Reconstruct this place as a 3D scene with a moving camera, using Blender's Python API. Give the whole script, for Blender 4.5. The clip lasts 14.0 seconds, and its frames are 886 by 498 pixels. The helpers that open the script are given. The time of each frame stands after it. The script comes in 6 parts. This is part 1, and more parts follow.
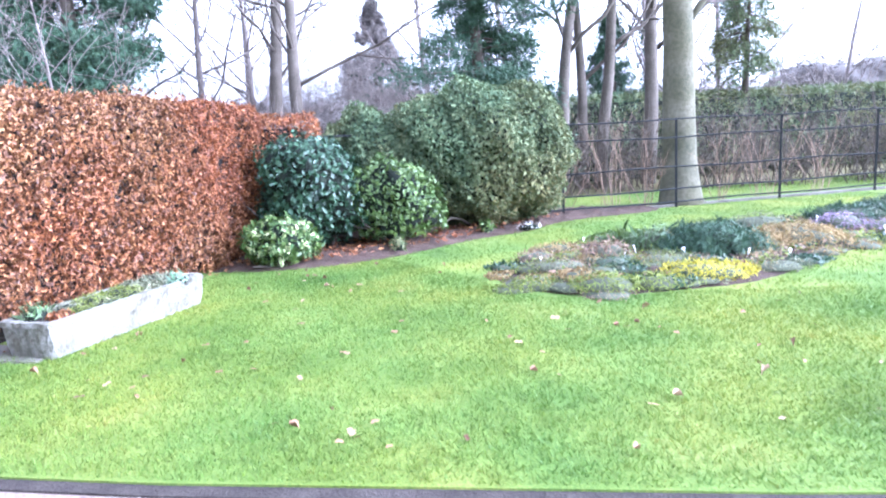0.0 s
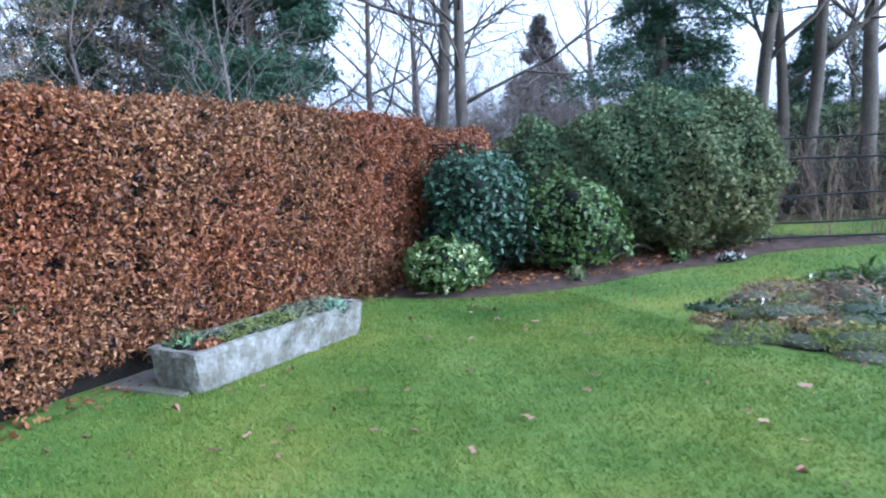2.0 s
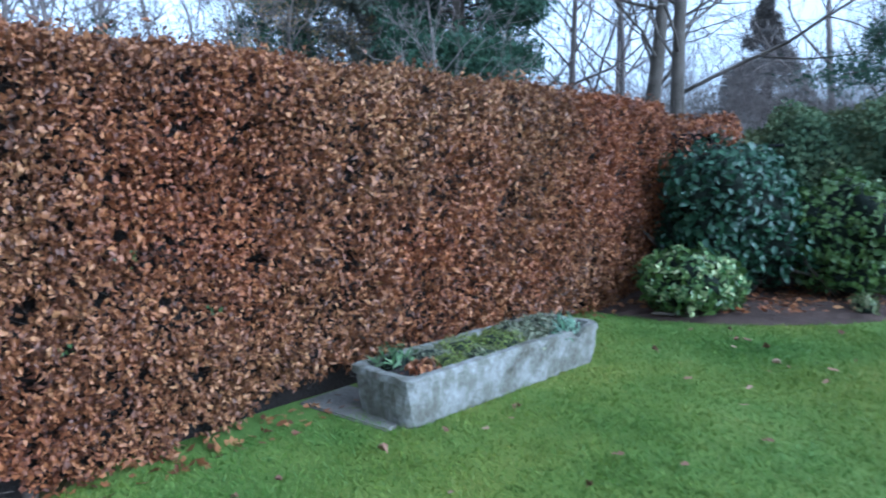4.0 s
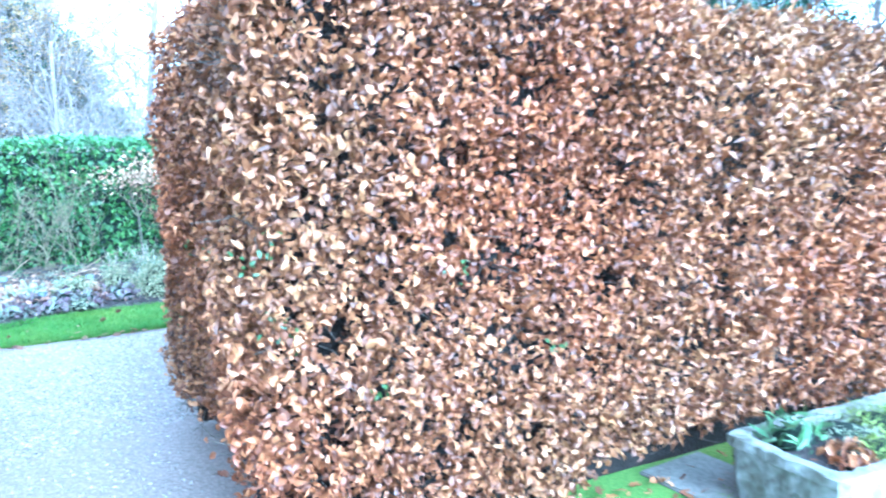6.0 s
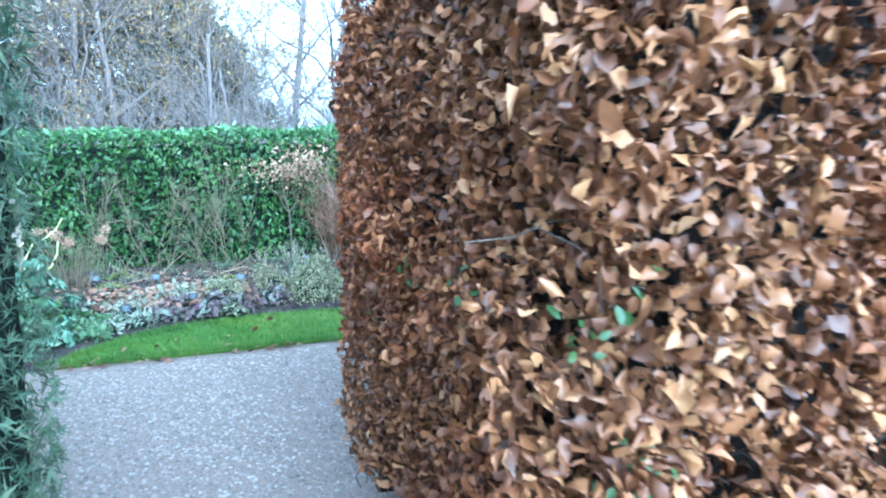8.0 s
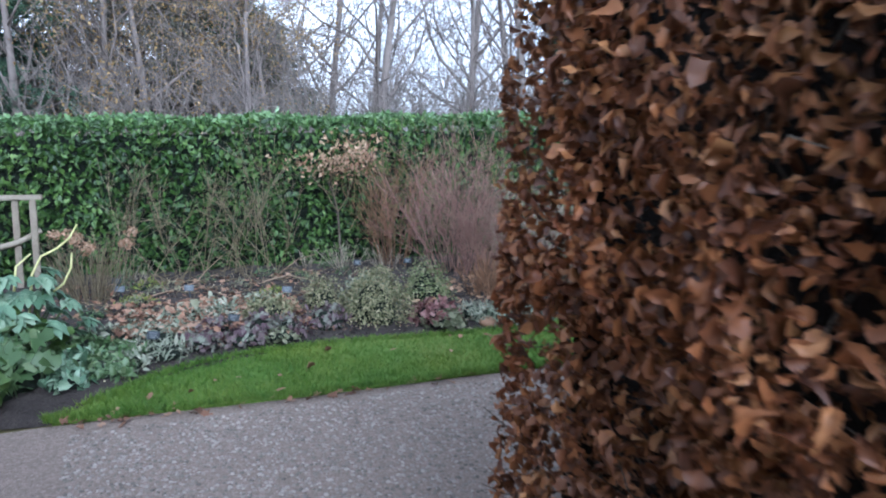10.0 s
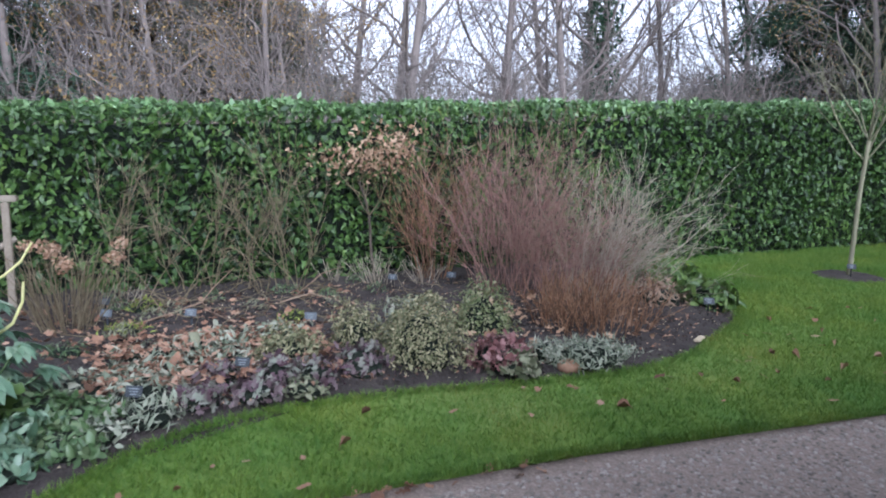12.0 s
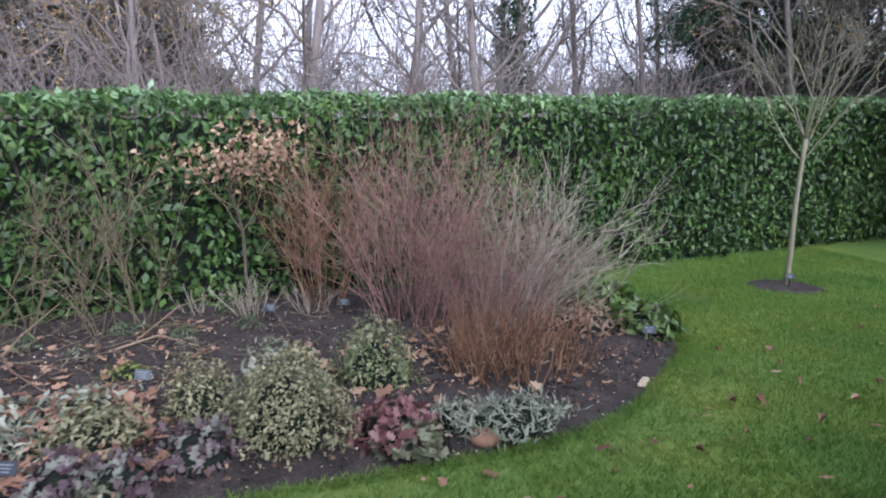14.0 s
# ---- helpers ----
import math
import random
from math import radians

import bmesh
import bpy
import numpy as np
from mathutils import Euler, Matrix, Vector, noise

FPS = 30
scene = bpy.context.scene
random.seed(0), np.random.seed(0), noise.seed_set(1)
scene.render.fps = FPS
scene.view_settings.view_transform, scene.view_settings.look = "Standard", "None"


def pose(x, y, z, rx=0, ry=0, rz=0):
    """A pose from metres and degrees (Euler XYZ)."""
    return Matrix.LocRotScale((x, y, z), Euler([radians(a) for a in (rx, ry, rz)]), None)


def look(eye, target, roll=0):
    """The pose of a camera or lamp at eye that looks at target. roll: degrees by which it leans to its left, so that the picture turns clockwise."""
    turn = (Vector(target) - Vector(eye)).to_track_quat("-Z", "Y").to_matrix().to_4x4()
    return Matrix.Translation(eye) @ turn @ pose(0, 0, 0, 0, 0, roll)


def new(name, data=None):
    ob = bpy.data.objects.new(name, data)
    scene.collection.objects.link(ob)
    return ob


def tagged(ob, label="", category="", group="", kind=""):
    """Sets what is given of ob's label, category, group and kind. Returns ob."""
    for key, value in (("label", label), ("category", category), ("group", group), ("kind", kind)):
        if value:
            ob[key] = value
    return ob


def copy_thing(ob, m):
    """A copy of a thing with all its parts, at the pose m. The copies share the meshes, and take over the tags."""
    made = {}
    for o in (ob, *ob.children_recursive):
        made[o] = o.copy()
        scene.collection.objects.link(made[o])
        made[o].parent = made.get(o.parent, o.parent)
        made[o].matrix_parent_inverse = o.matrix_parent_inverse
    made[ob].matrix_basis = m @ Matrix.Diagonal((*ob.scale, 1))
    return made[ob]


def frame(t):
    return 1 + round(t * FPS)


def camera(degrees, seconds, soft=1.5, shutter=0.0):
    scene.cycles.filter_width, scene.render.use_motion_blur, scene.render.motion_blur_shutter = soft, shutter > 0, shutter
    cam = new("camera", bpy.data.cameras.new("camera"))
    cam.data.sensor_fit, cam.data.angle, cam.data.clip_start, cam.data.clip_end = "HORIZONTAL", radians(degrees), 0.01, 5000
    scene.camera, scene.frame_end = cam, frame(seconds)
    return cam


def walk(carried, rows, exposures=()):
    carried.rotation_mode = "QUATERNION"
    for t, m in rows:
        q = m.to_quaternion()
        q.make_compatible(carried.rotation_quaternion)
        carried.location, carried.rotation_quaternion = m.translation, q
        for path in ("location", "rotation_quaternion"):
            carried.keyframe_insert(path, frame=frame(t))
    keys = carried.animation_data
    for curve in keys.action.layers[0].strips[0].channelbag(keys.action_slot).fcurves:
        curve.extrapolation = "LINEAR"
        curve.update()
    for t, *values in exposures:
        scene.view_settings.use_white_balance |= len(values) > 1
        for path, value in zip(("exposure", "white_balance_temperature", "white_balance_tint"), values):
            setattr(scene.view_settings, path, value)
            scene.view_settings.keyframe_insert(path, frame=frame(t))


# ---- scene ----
cam = camera(65.23, 14.0, 1.95, 0.4)
# seconds, x, y, z, heading, pitch, roll
ROWS = [
    (0.0, 0.633, 0.180, 1.609, 5.69, -9.31, -3.05),
    (0.5, 0.553, 0.381, 1.571, 7.12, -6.95, -3.25),
    (1.0, 0.496, 0.687, 1.567, 12.22, -6.86, -3.22),
    (1.5, 0.382, 0.932, 1.526, 16.16, -6.84, -2.95),
    (2.0, 0.194, 1.205, 1.541, 18.55, -6.91, -2.95),
    (4.5, -1.007, 2.213, 1.508, 39.20, -6.67, -0.67),
    (5.0, -1.323, 2.303, 1.474, 44.81, -6.47, -0.33),
    (5.5, -1.644, 2.375, 1.485, 47.77, -6.75, -0.34),
    (6.0, -1.993, 2.492, 1.475, 51.97, -6.84, -0.39),
    (6.5, -2.308, 2.525, 1.441, 56.01, -6.81, -0.22),
    (7.0, -2.622, 2.534, 1.448, 57.13, -6.89, -0.16),
    (7.5, -2.969, 2.628, 1.429, 59.68, -6.89, -0.35),
    (8.0, -3.274, 2.689, 1.421, 62.47, -6.99, -0.18),
    (8.5, -3.606, 2.709, 1.421, 62.75, -7.03, 0.06),
    (11.0, -5.314, 2.890, 1.507, 66.27, -8.38, 0.85),
    (11.5, -5.680, 2.959, 1.486, 66.58, -8.40, 1.07),
    (12.0, -5.933, 3.049, 1.491, 66.23, -8.51, 0.67),
    (12.5, -6.222, 3.240, 1.506, 65.46, -8.56, 0.58),
    (13.0, -6.503, 3.387, 1.492, 61.71, -8.59, 1.05),
    (13.5, -6.724, 3.514, 1.497, 59.41, -8.56, 0.77),
    (14.0, -6.930, 3.750, 1.488, 59.45, -8.41, 0.45),
]
EXPOSURES = [
    (0.0, 3.2, 4870, 23), (0.5, 3.02, 4860, 20), (1.0, 2.33, 4830, 16), (2.2, 1.77, 4630, 11), (4.3, 1.35, 4250, 3), (5.0, 2.4, 3900, -2),
    (6.0, 3.52, 3760, -5), (7.0, 3.55, 3740, -6), (7.5, 2.92, 3880, -5), (8.0, 2.66, 4080, -6), (8.7, 2.03, 4330, -2), (11.0, 1.5, 5250, 15), (13.0, 1.47, 5300, 16), (14.0, 1.5, 5380, 20),
]
walk(cam, [(t, pose(x, y, z, 0, 0, yaw) @ pose(0, 0, 0, 90 + pitch) @ pose(0, 0, 0, 0, 0, roll)) for t, x, y, z, yaw, pitch, roll in ROWS], EXPOSURES)

# ---- world and sun ----
world = bpy.data.worlds.new("world")
scene.world = world
world.use_nodes = True
wn = world.node_tree
sky = wn.nodes.new("ShaderNodeTexSky")
sky.sky_type, sky.sun_disc = "NISHITA", False
SUN_UP, SUN_TURN = radians(31), radians(94)
sky.sun_elevation, sky.sun_rotation = SUN_UP, SUN_TURN
sky.air_density, sky.dust_density, sky.ozone_density = 1.0, 3.0, 1.0
cloud = wn.nodes.new("ShaderNodeHueSaturation")
cloud.inputs["Saturation"].default_value = 0.12
wn.links.new(sky.outputs["Color"], cloud.inputs["Color"])
wn.links.new(cloud.outputs["Color"], wn.nodes["Background"].inputs["Color"])
wn.nodes["Background"].inputs["Strength"].default_value = 0.15
sun = new("sun", bpy.data.lights.new("sun", "SUN"))
sun.data.energy, sun.data.angle, sun.data.color = 0.35, radians(45), (1.0, 0.96, 0.9)
sun.matrix_world = look((0, 0, 0), (-math.cos(SUN_UP) * math.sin(SUN_TURN), -math.cos(SUN_UP) * math.cos(SUN_TURN), -math.sin(SUN_UP)))


# ---- materials ----
def material(name, colours, rough=0.8, scale=4.0, fine=40.0, bump=0.3, distance=0.01, island=0.0, spec=0.3, through_light=0.0, metal=0.0, tint=None):
    """Noise at two scales (and a value per loose piece, by the share island) picks from the colours; fine noise gives relief; tint: (colour, scale) of broad patches."""
    m = bpy.data.materials.new(name)
    m.use_nodes = True
    nt = m.node_tree
    n, link = nt.nodes, nt.links.new
    bsdf = n["Principled BSDF"]
    co = n.new("ShaderNodeTexCoord")
    big, small = n.new("ShaderNodeTexNoise"), n.new("ShaderNodeTexNoise")
    big.inputs["Scale"].default_value, big.inputs["Detail"].default_value = scale, 3
    small.inputs["Scale"].default_value, small.inputs["Detail"].default_value = fine, 4
    for t in (big, small):
        link(co.outputs["Object"], t.inputs["Vector"])
    mix = n.new("ShaderNodeMath")
    mix.operation = "MULTIPLY_ADD"
    mix.inputs[1].default_value = 0.55
    half = n.new("ShaderNodeMath")
    half.operation = "MULTIPLY"
    half.inputs[1].default_value = 0.45
    link(small.outputs["Fac"], half.inputs[0])
    link(big.outputs["Fac"], mix.inputs[0])
    link(half.outputs[0], mix.inputs[2])
    stretch = n.new("ShaderNodeMapRange")
    stretch.inputs["From Min"].default_value, stretch.inputs["From Max"].default_value = 0.3, 0.7
    link(mix.outputs[0], stretch.inputs["Value"])
    fac = stretch.outputs[0]
    if island:
        geo, obj, pick = n.new("ShaderNodeNewGeometry"), n.new("ShaderNodeObjectInfo"), n.new("ShaderNodeMix")
        add, wrap = n.new("ShaderNodeMath"), n.new("ShaderNodeMath")
        wrap.operation = "FRACT"
        link(geo.outputs["Random Per Island"], add.inputs[0])
        link(obj.outputs["Random"], add.inputs[1])
        link(add.outputs[0], wrap.inputs[0])
        pick.inputs[0].default_value = island
        link(fac, pick.inputs[2])
        link(wrap.outputs[0], pick.inputs[3])
        fac = pick.outputs[0]
    ramp = n.new("ShaderNodeValToRGB")
    els = ramp.color_ramp.elements
    while len(els) < len(colours):
        els.new(0.5)
    for k, c in enumerate(colours):
        els[k].position = k / (len(colours) - 1)
        els[k].color = (*c, 1)
    link(fac, ramp.inputs[0])
    colour = ramp.outputs[0]
    if tint:
        patch, span, blend = n.new("ShaderNodeTexNoise"), n.new("ShaderNodeMapRange"), n.new("ShaderNodeMix")
        patch.inputs["Scale"].default_value, patch.inputs["Detail"].default_value = tint[1], 4
        link(co.outputs["Object"], patch.inputs["Vector"])
        span.inputs["From Min"].default_value, span.inputs["From Max"].default_value = 0.4, 0.6
        link(patch.outputs["Fac"], span.inputs["Value"])
        blend.data_type, blend.blend_type = "RGBA", "MULTIPLY"
        blend.inputs[7].default_value = (*tint[0], 1)
        link(span.outputs[0], blend.inputs[0])
        link(colour, blend.inputs[6])
        colour = blend.outputs[2]
    link(colour, bsdf.inputs["Base Color"])
    bsdf.inputs["Roughness"].default_value = rough
    bsdf.inputs["Specular IOR Level"].default_value = spec
    bsdf.inputs["Metallic"].default_value = metal
    if bump:
        b = n.new("ShaderNodeBump")
        b.inputs["Strength"].default_value, b.inputs["Distance"].default_value = bump, distance
        link(small.outputs["Fac"], b.inputs["Height"])
        link(b.outputs[0], bsdf.inputs["Normal"])
    if through_light:
        tr, ms = n.new("ShaderNodeBsdfTranslucent"), n.new("ShaderNodeMixShader")
        link(colour, tr.inputs["Color"])
        ms.inputs[0].default_value = through_light
        link(bsdf.outputs[0], ms.inputs[1])
        link(tr.outputs[0], ms.inputs[2])
        link(ms.outputs[0], n["Material Output"].inputs["Surface"])
    return m


M_BEECH = material("beech_leaf", [(0.046, 0.019, 0.008), (0.115, 0.048, 0.021), (0.214, 0.093, 0.035), (0.324, 0.159, 0.062), (0.517, 0.324, 0.143)], 0.52, 1.2, 60, 0.15, 0.004, 0.7, 0.5, 0.2, tint=((0.93, 0.68, 0.58), 0.6))
M_BEECH_GREEN = material("green_beech_leaf", [(0.028, 0.055, 0.012), (0.062, 0.10, 0.026)], 0.45, 3, 60, 0.1, 0.004, 0.7, 0.4, 0.25)
M_TWIG = material("twig_bark", [(0.035, 0.028, 0.02), (0.075, 0.06, 0.045), (0.12, 0.10, 0.08)], 0.85, 8, 90, 0.4, 0.003, 0.3)
# Near-black: paints the shade deep inside the beech hedges.
M_SHADE_CORE = material("inner_thicket", [(0.005, 0.004, 0.003), (0.016, 0.011, 0.008)], 0.95, 6, 50, 0.6, 0.03)
# Almost black green, so cores of evergreens and low plants hold painted shade.
M_GREEN_SHADE_CORE = material("green_shade_core", [(0.005, 0.008, 0.005), (0.012, 0.018, 0.009)], 0.95, 6, 50, 0.6, 0.03)
M_LAUREL = material("laurel_leaf", [(0.008, 0.020, 0.006), (0.022, 0.050, 0.010), (0.043, 0.086, 0.015), (0.074, 0.129, 0.028), (0.118, 0.177, 0.040)], 0.48, 0.9, 30, 0.1, 0.004, 0.7, 0.32, 0.08, tint=((0.6, 0.68, 0.6), 1.1))
# Paler than the side leaves; used for the laurel hedge's top.
M_LAURELTOP = material("pale_laurel_leaf", [(0.056, 0.128, 0.04), (0.128, 0.216, 0.08), (0.192, 0.272, 0.136)], 0.35, 2, 30, 0.1, 0.004, 0.7, 0.5, 0.15)
M_DARKHEDGE = material("dark_hedge_needle", [(0.034, 0.057, 0.036), (0.076, 0.114, 0.063), (0.153, 0.162, 0.09)], 0.6, 2, 40, 0.1, 0.004, 0.7, 0.3)
M_RHODO = material("rhododendron_leaf", [(0.013, 0.037, 0.020), (0.027, 0.063, 0.031), (0.046, 0.093, 0.043)], 0.4, 2, 40, 0.1, 0.004, 0.7, 0.4, 0.1)
M_CAMELLIA = material("light_green_leaf", [(0.030, 0.062, 0.015), (0.065, 0.110, 0.024), (0.113, 0.162, 0.036)], 0.4, 2, 40, 0.1, 0.004, 0.7, 0.4, 0.1)
M_YEW = material("grey_green_needle", [(0.039, 0.070, 0.040), (0.078, 0.122, 0.060), (0.134, 0.175, 0.084), (0.195, 0.195, 0.090)], 0.68, 0.8, 30, 0.1, 0.004, 0.5, 0.18, 0.1, tint=((1.18, 0.92, 0.82), 0.55))
# Green lifted so that the colour holds the haze over distant conifers.
M_HAZED_CONIFER = material("hazed_conifer_needle", [(0.018, 0.045, 0.03), (0.042, 0.083, 0.045), (0.075, 0.12, 0.06)], 0.6, 0.8, 30, 0.1, 0.004, 0.6, 0.3, 0.1)
# Brown greyed and lightened: far-off haze is put into the colour.
M_HAZED_BROWNFIR = material("hazed_brown_needle", [(0.085, 0.078, 0.072), (0.14, 0.125, 0.115), (0.20, 0.175, 0.155)], 0.8, 0.8, 30, 0, 0.004, 0.6, 0.2)
M_VARIEG = material("variegated_leaf", [(0.05, 0.12, 0.04), (0.12, 0.22, 0.08), (0.40, 0.45, 0.20), (0.62, 0.62, 0.36)], 0.4, 14, 60, 0.1, 0.004, 0.7, 0.4, 0.15)
M_BARK = material("tree_bark", [(0.056, 0.046, 0.036), (0.1, 0.084, 0.067), (0.143, 0.122, 0.1)], 0.9, 2, 25, 0.7, 0.03)
M_GREENBARK = material("algae_green_bark", [(0.060, 0.060, 0.040), (0.114, 0.106, 0.072), (0.168, 0.148, 0.113)], 0.9, 1.2, 16, 0.5, 0.02, tint=((0.7, 0.72, 0.62), 1.6))
# Bark paled to mix the woodland's haze into its base colour.
M_HAZED_BARK = material("haze_paled_bark", [(0.111, 0.096, 0.084), (0.184, 0.155, 0.140), (0.255, 0.216, 0.189)], 0.9, 0.6, 10, 0, 0.01, 0.3)
M_REDTWIG = material("red_dogwood_bark", [(0.138, 0.069, 0.056), (0.221, 0.124, 0.098), (0.312, 0.206, 0.17)], 0.7, 5, 60, 0.2, 0.003, 0.7)
M_TANTWIG = material("tan_dry_stem", [(0.13, 0.085, 0.055), (0.22, 0.15, 0.10), (0.32, 0.235, 0.165)], 0.8, 5, 60, 0.2, 0.003, 0.7)
M_GREYTWIG = material("pale_grey_bark", [(0.16, 0.13, 0.10), (0.28, 0.24, 0.18), (0.40, 0.35, 0.27)], 0.8, 5, 60, 0.2, 0.003, 0.7)
M_DRYLEAF = material("dry_pinkish_leaf", [(0.180, 0.099, 0.058), (0.310, 0.198, 0.124), (0.450, 0.327, 0.220)], 0.7, 6, 60, 0.1, 0.003, 0.8, 0.2, 0.2)
M_LITTER = material("fallen_leaf", [(0.075, 0.04, 0.026), (0.16, 0.085, 0.052), (0.27, 0.155, 0.098), (0.34, 0.235, 0.165)], 0.75, 6, 60, 0.1, 0.003, 0.85, 0.2)
M_YELLOWLEAF = material("sparse_yellow_leaf", [(0.17, 0.11, 0.045), (0.30, 0.20, 0.085), (0.40, 0.30, 0.15)], 0.7, 2, 60, 0, 0.003, 0.8, 0.2, 0.2)
M_SILVER = material("silver_leaf", [(0.094, 0.115, 0.071), (0.176, 0.197, 0.138), (0.269, 0.284, 0.210), (0.351, 0.345, 0.263)], 0.7, 8, 60, 0.1, 0.003, 0.8, 0.2, 0.1)
M_SAGE = material("sage_green_leaf", [(0.093, 0.103, 0.059), (0.163, 0.170, 0.103), (0.257, 0.251, 0.170)], 0.7, 8, 60, 0.1, 0.003, 0.8, 0.2, 0.1)
M_EUONYMUS = material("yellow_green_leaf", [(0.068, 0.096, 0.035), (0.150, 0.172, 0.072), (0.260, 0.248, 0.144)], 0.5, 8, 60, 0.1, 0.003, 0.8, 0.3, 0.15)
M_HEUCHERA = material("purple_heuchera_leaf", [(0.035, 0.02, 0.025), (0.085, 0.048, 0.058), (0.14, 0.105, 0.105), (0.18, 0.2, 0.15), (0.12, 0.05, 0.075)], 0.5, 8, 60, 0.1, 0.003, 0.8, 0.3, 0.1)
M_REDHEUCH = material("wine_red_leaf", [(0.08, 0.035, 0.035), (0.17, 0.075, 0.07), (0.25, 0.15, 0.135)], 0.5, 8, 60, 0.1, 0.003, 0.8, 0.3, 0.1)
M_BERGENIA = material("broad_green_leaf", [(0.039, 0.078, 0.024), (0.078, 0.131, 0.049), (0.156, 0.197, 0.098)], 0.4, 8, 50, 0.1, 0.003, 0.8, 0.4, 0.1)
M_FATSIA = material("blue_green_palmate_leaf", [(0.049, 0.103, 0.054), (0.119, 0.197, 0.116), (0.275, 0.347, 0.232)], 0.35, 8, 50, 0.1, 0.003, 0.8, 0.5, 0.1)
M_STALK = material("pale_yellow_stalk", [(0.42, 0.42, 0.16), (0.58, 0.55, 0.26)], 0.6, 20, 60, 0.1, 0.003)
M_YELLOW = material("golden_heather", [(0.225, 0.203, 0.015), (0.413, 0.36, 0.03), (0.525, 0.465, 0.075)], 0.7, 8, 60, 0, 0.003, 0.8, 0.2, 0.1)
M_MOSSYELLOW = material("mossy_green_sprig", [(0.091, 0.115, 0.022), (0.161, 0.193, 0.04), (0.247, 0.278, 0.072)], 0.8, 8, 60, 0, 0.003, 0.8, 0.2, 0.1)
M_HEATHBROWN = material("bronze_heather", [(0.17, 0.11, 0.05), (0.28, 0.20, 0.09), (0.38, 0.30, 0.14)], 0.8, 8, 60, 0, 0.003, 0.8, 0.2, 0.1)
M_HEATHPURPLE = material("purple_heather_flower", [(0.14, 0.10, 0.14), (0.26, 0.19, 0.27), (0.42, 0.35, 0.43)], 0.8, 8, 60, 0, 0.003, 0.8, 0.2, 0.1)
M_WHITEFLOWER = material("white_petal", [(0.68, 0.68, 0.62), (0.82, 0.82, 0.78)], 0.6, 8, 60, 0, 0.003, 0.8, 0.2, 0.2)
M_GRASS = material("grass_blade", [(0.034, 0.078, 0.012), (0.074, 0.145, 0.020), (0.136, 0.203, 0.034), (0.249, 0.254, 0.064)], 0.55, 0.9, 14, 0, 0.003, 0.3, 0.3, 0.25, tint=((1.26, 1.05, 0.9), 0.55))
M_VERGE = material("verge_grass_blade", [(0.030, 0.077, 0.011), (0.065, 0.144, 0.019), (0.120, 0.201, 0.032), (0.221, 0.252, 0.062)], 0.55, 0.9, 14, 0, 0.003, 0.3, 0.3, 0.25, tint=((1.22, 1.02, 0.85), 0.8))
M_TURF = material("turf", [(0.039, 0.073, 0.012), (0.078, 0.138, 0.020), (0.130, 0.184, 0.035), (0.177, 0.196, 0.053)], 0.9, 0.9, 55, 0.6, 0.02, tint=((1.26, 1.05, 0.9), 0.55))
M_VERGETURF = material("verge_turf", [(0.035, 0.073, 0.011), (0.069, 0.137, 0.019), (0.115, 0.183, 0.033), (0.157, 0.194, 0.050)], 0.9, 0.9, 55, 0.6, 0.02, tint=((1.22, 1.02, 0.85), 0.8))
M_SOIL = material("dark_soil", [(0.019, 0.015, 0.014), (0.041, 0.033, 0.029), (0.072, 0.059, 0.051)], 0.95, 5, 60, 0.9, 0.02)
M_EARTH = material("woodland_floor", [(0.06, 0.05, 0.02), (0.10, 0.09, 0.03), (0.09, 0.055, 0.035)], 0.95, 0.7, 30, 0.6, 0.02)
M_REDSOIL = material("reddish_leaf_mould", [(0.028, 0.018, 0.013), (0.055, 0.035, 0.026), (0.095, 0.06, 0.044)], 0.95, 3, 50, 0.9, 0.02)
M_GRAVEL = material("rolled_gravel", [(0.106, 0.081, 0.065), (0.176, 0.136, 0.110), (0.240, 0.188, 0.155), (0.351, 0.284, 0.238)], 0.75, 55, 120, 0.8, 0.008)
M_CHIP = material("gravel_chip", [(0.114, 0.097, 0.079), (0.211, 0.180, 0.154), (0.352, 0.312, 0.273)], 0.75, 30, 90, 0.2, 0.003, 0.9)
M_STONE = material("weathered_stone", [(0.07, 0.066, 0.05), (0.15, 0.142, 0.118), (0.21, 0.203, 0.178), (0.26, 0.255, 0.232), (0.35, 0.35, 0.335)], 0.9, 2.2, 26, 0.9, 0.014, tint=((0.58, 0.57, 0.5), 7.0))
M_PAVING = material("mossy_paving", [(0.078, 0.07, 0.058), (0.148, 0.137, 0.117), (0.203, 0.187, 0.164)], 0.9, 4, 40, 0.5, 0.01)
M_PEBBLE = material("tan_stone", [(0.166, 0.092, 0.054), (0.268, 0.162, 0.103)], 0.8, 12, 60, 0.4, 0.006)
M_IRON = material("black_painted_iron", [(0.01, 0.011, 0.012), (0.025, 0.026, 0.027)], 0.8, 8, 60, 0.2, 0.002, 0, 0.15)
M_WOOD = material("weathered_timber", [(0.098, 0.083, 0.06), (0.18, 0.15, 0.112), (0.255, 0.225, 0.173)], 0.85, 6, 50, 0.4, 0.006, 0.4)
M_BARKCHIP = material("pale_split_wood", [(0.38, 0.31, 0.20), (0.56, 0.48, 0.34)], 0.8, 20, 80, 0.3, 0.004)
M_LABEL = material("slate_blue_label", [(0.028, 0.033, 0.038), (0.05, 0.056, 0.062)], 0.7, 20, 90, 0.05, 0.001)
M_BLUELABEL = material("pale_blue_label", [(0.06, 0.068, 0.076), (0.10, 0.112, 0.122)], 0.7, 20, 90, 0.05, 0.001)
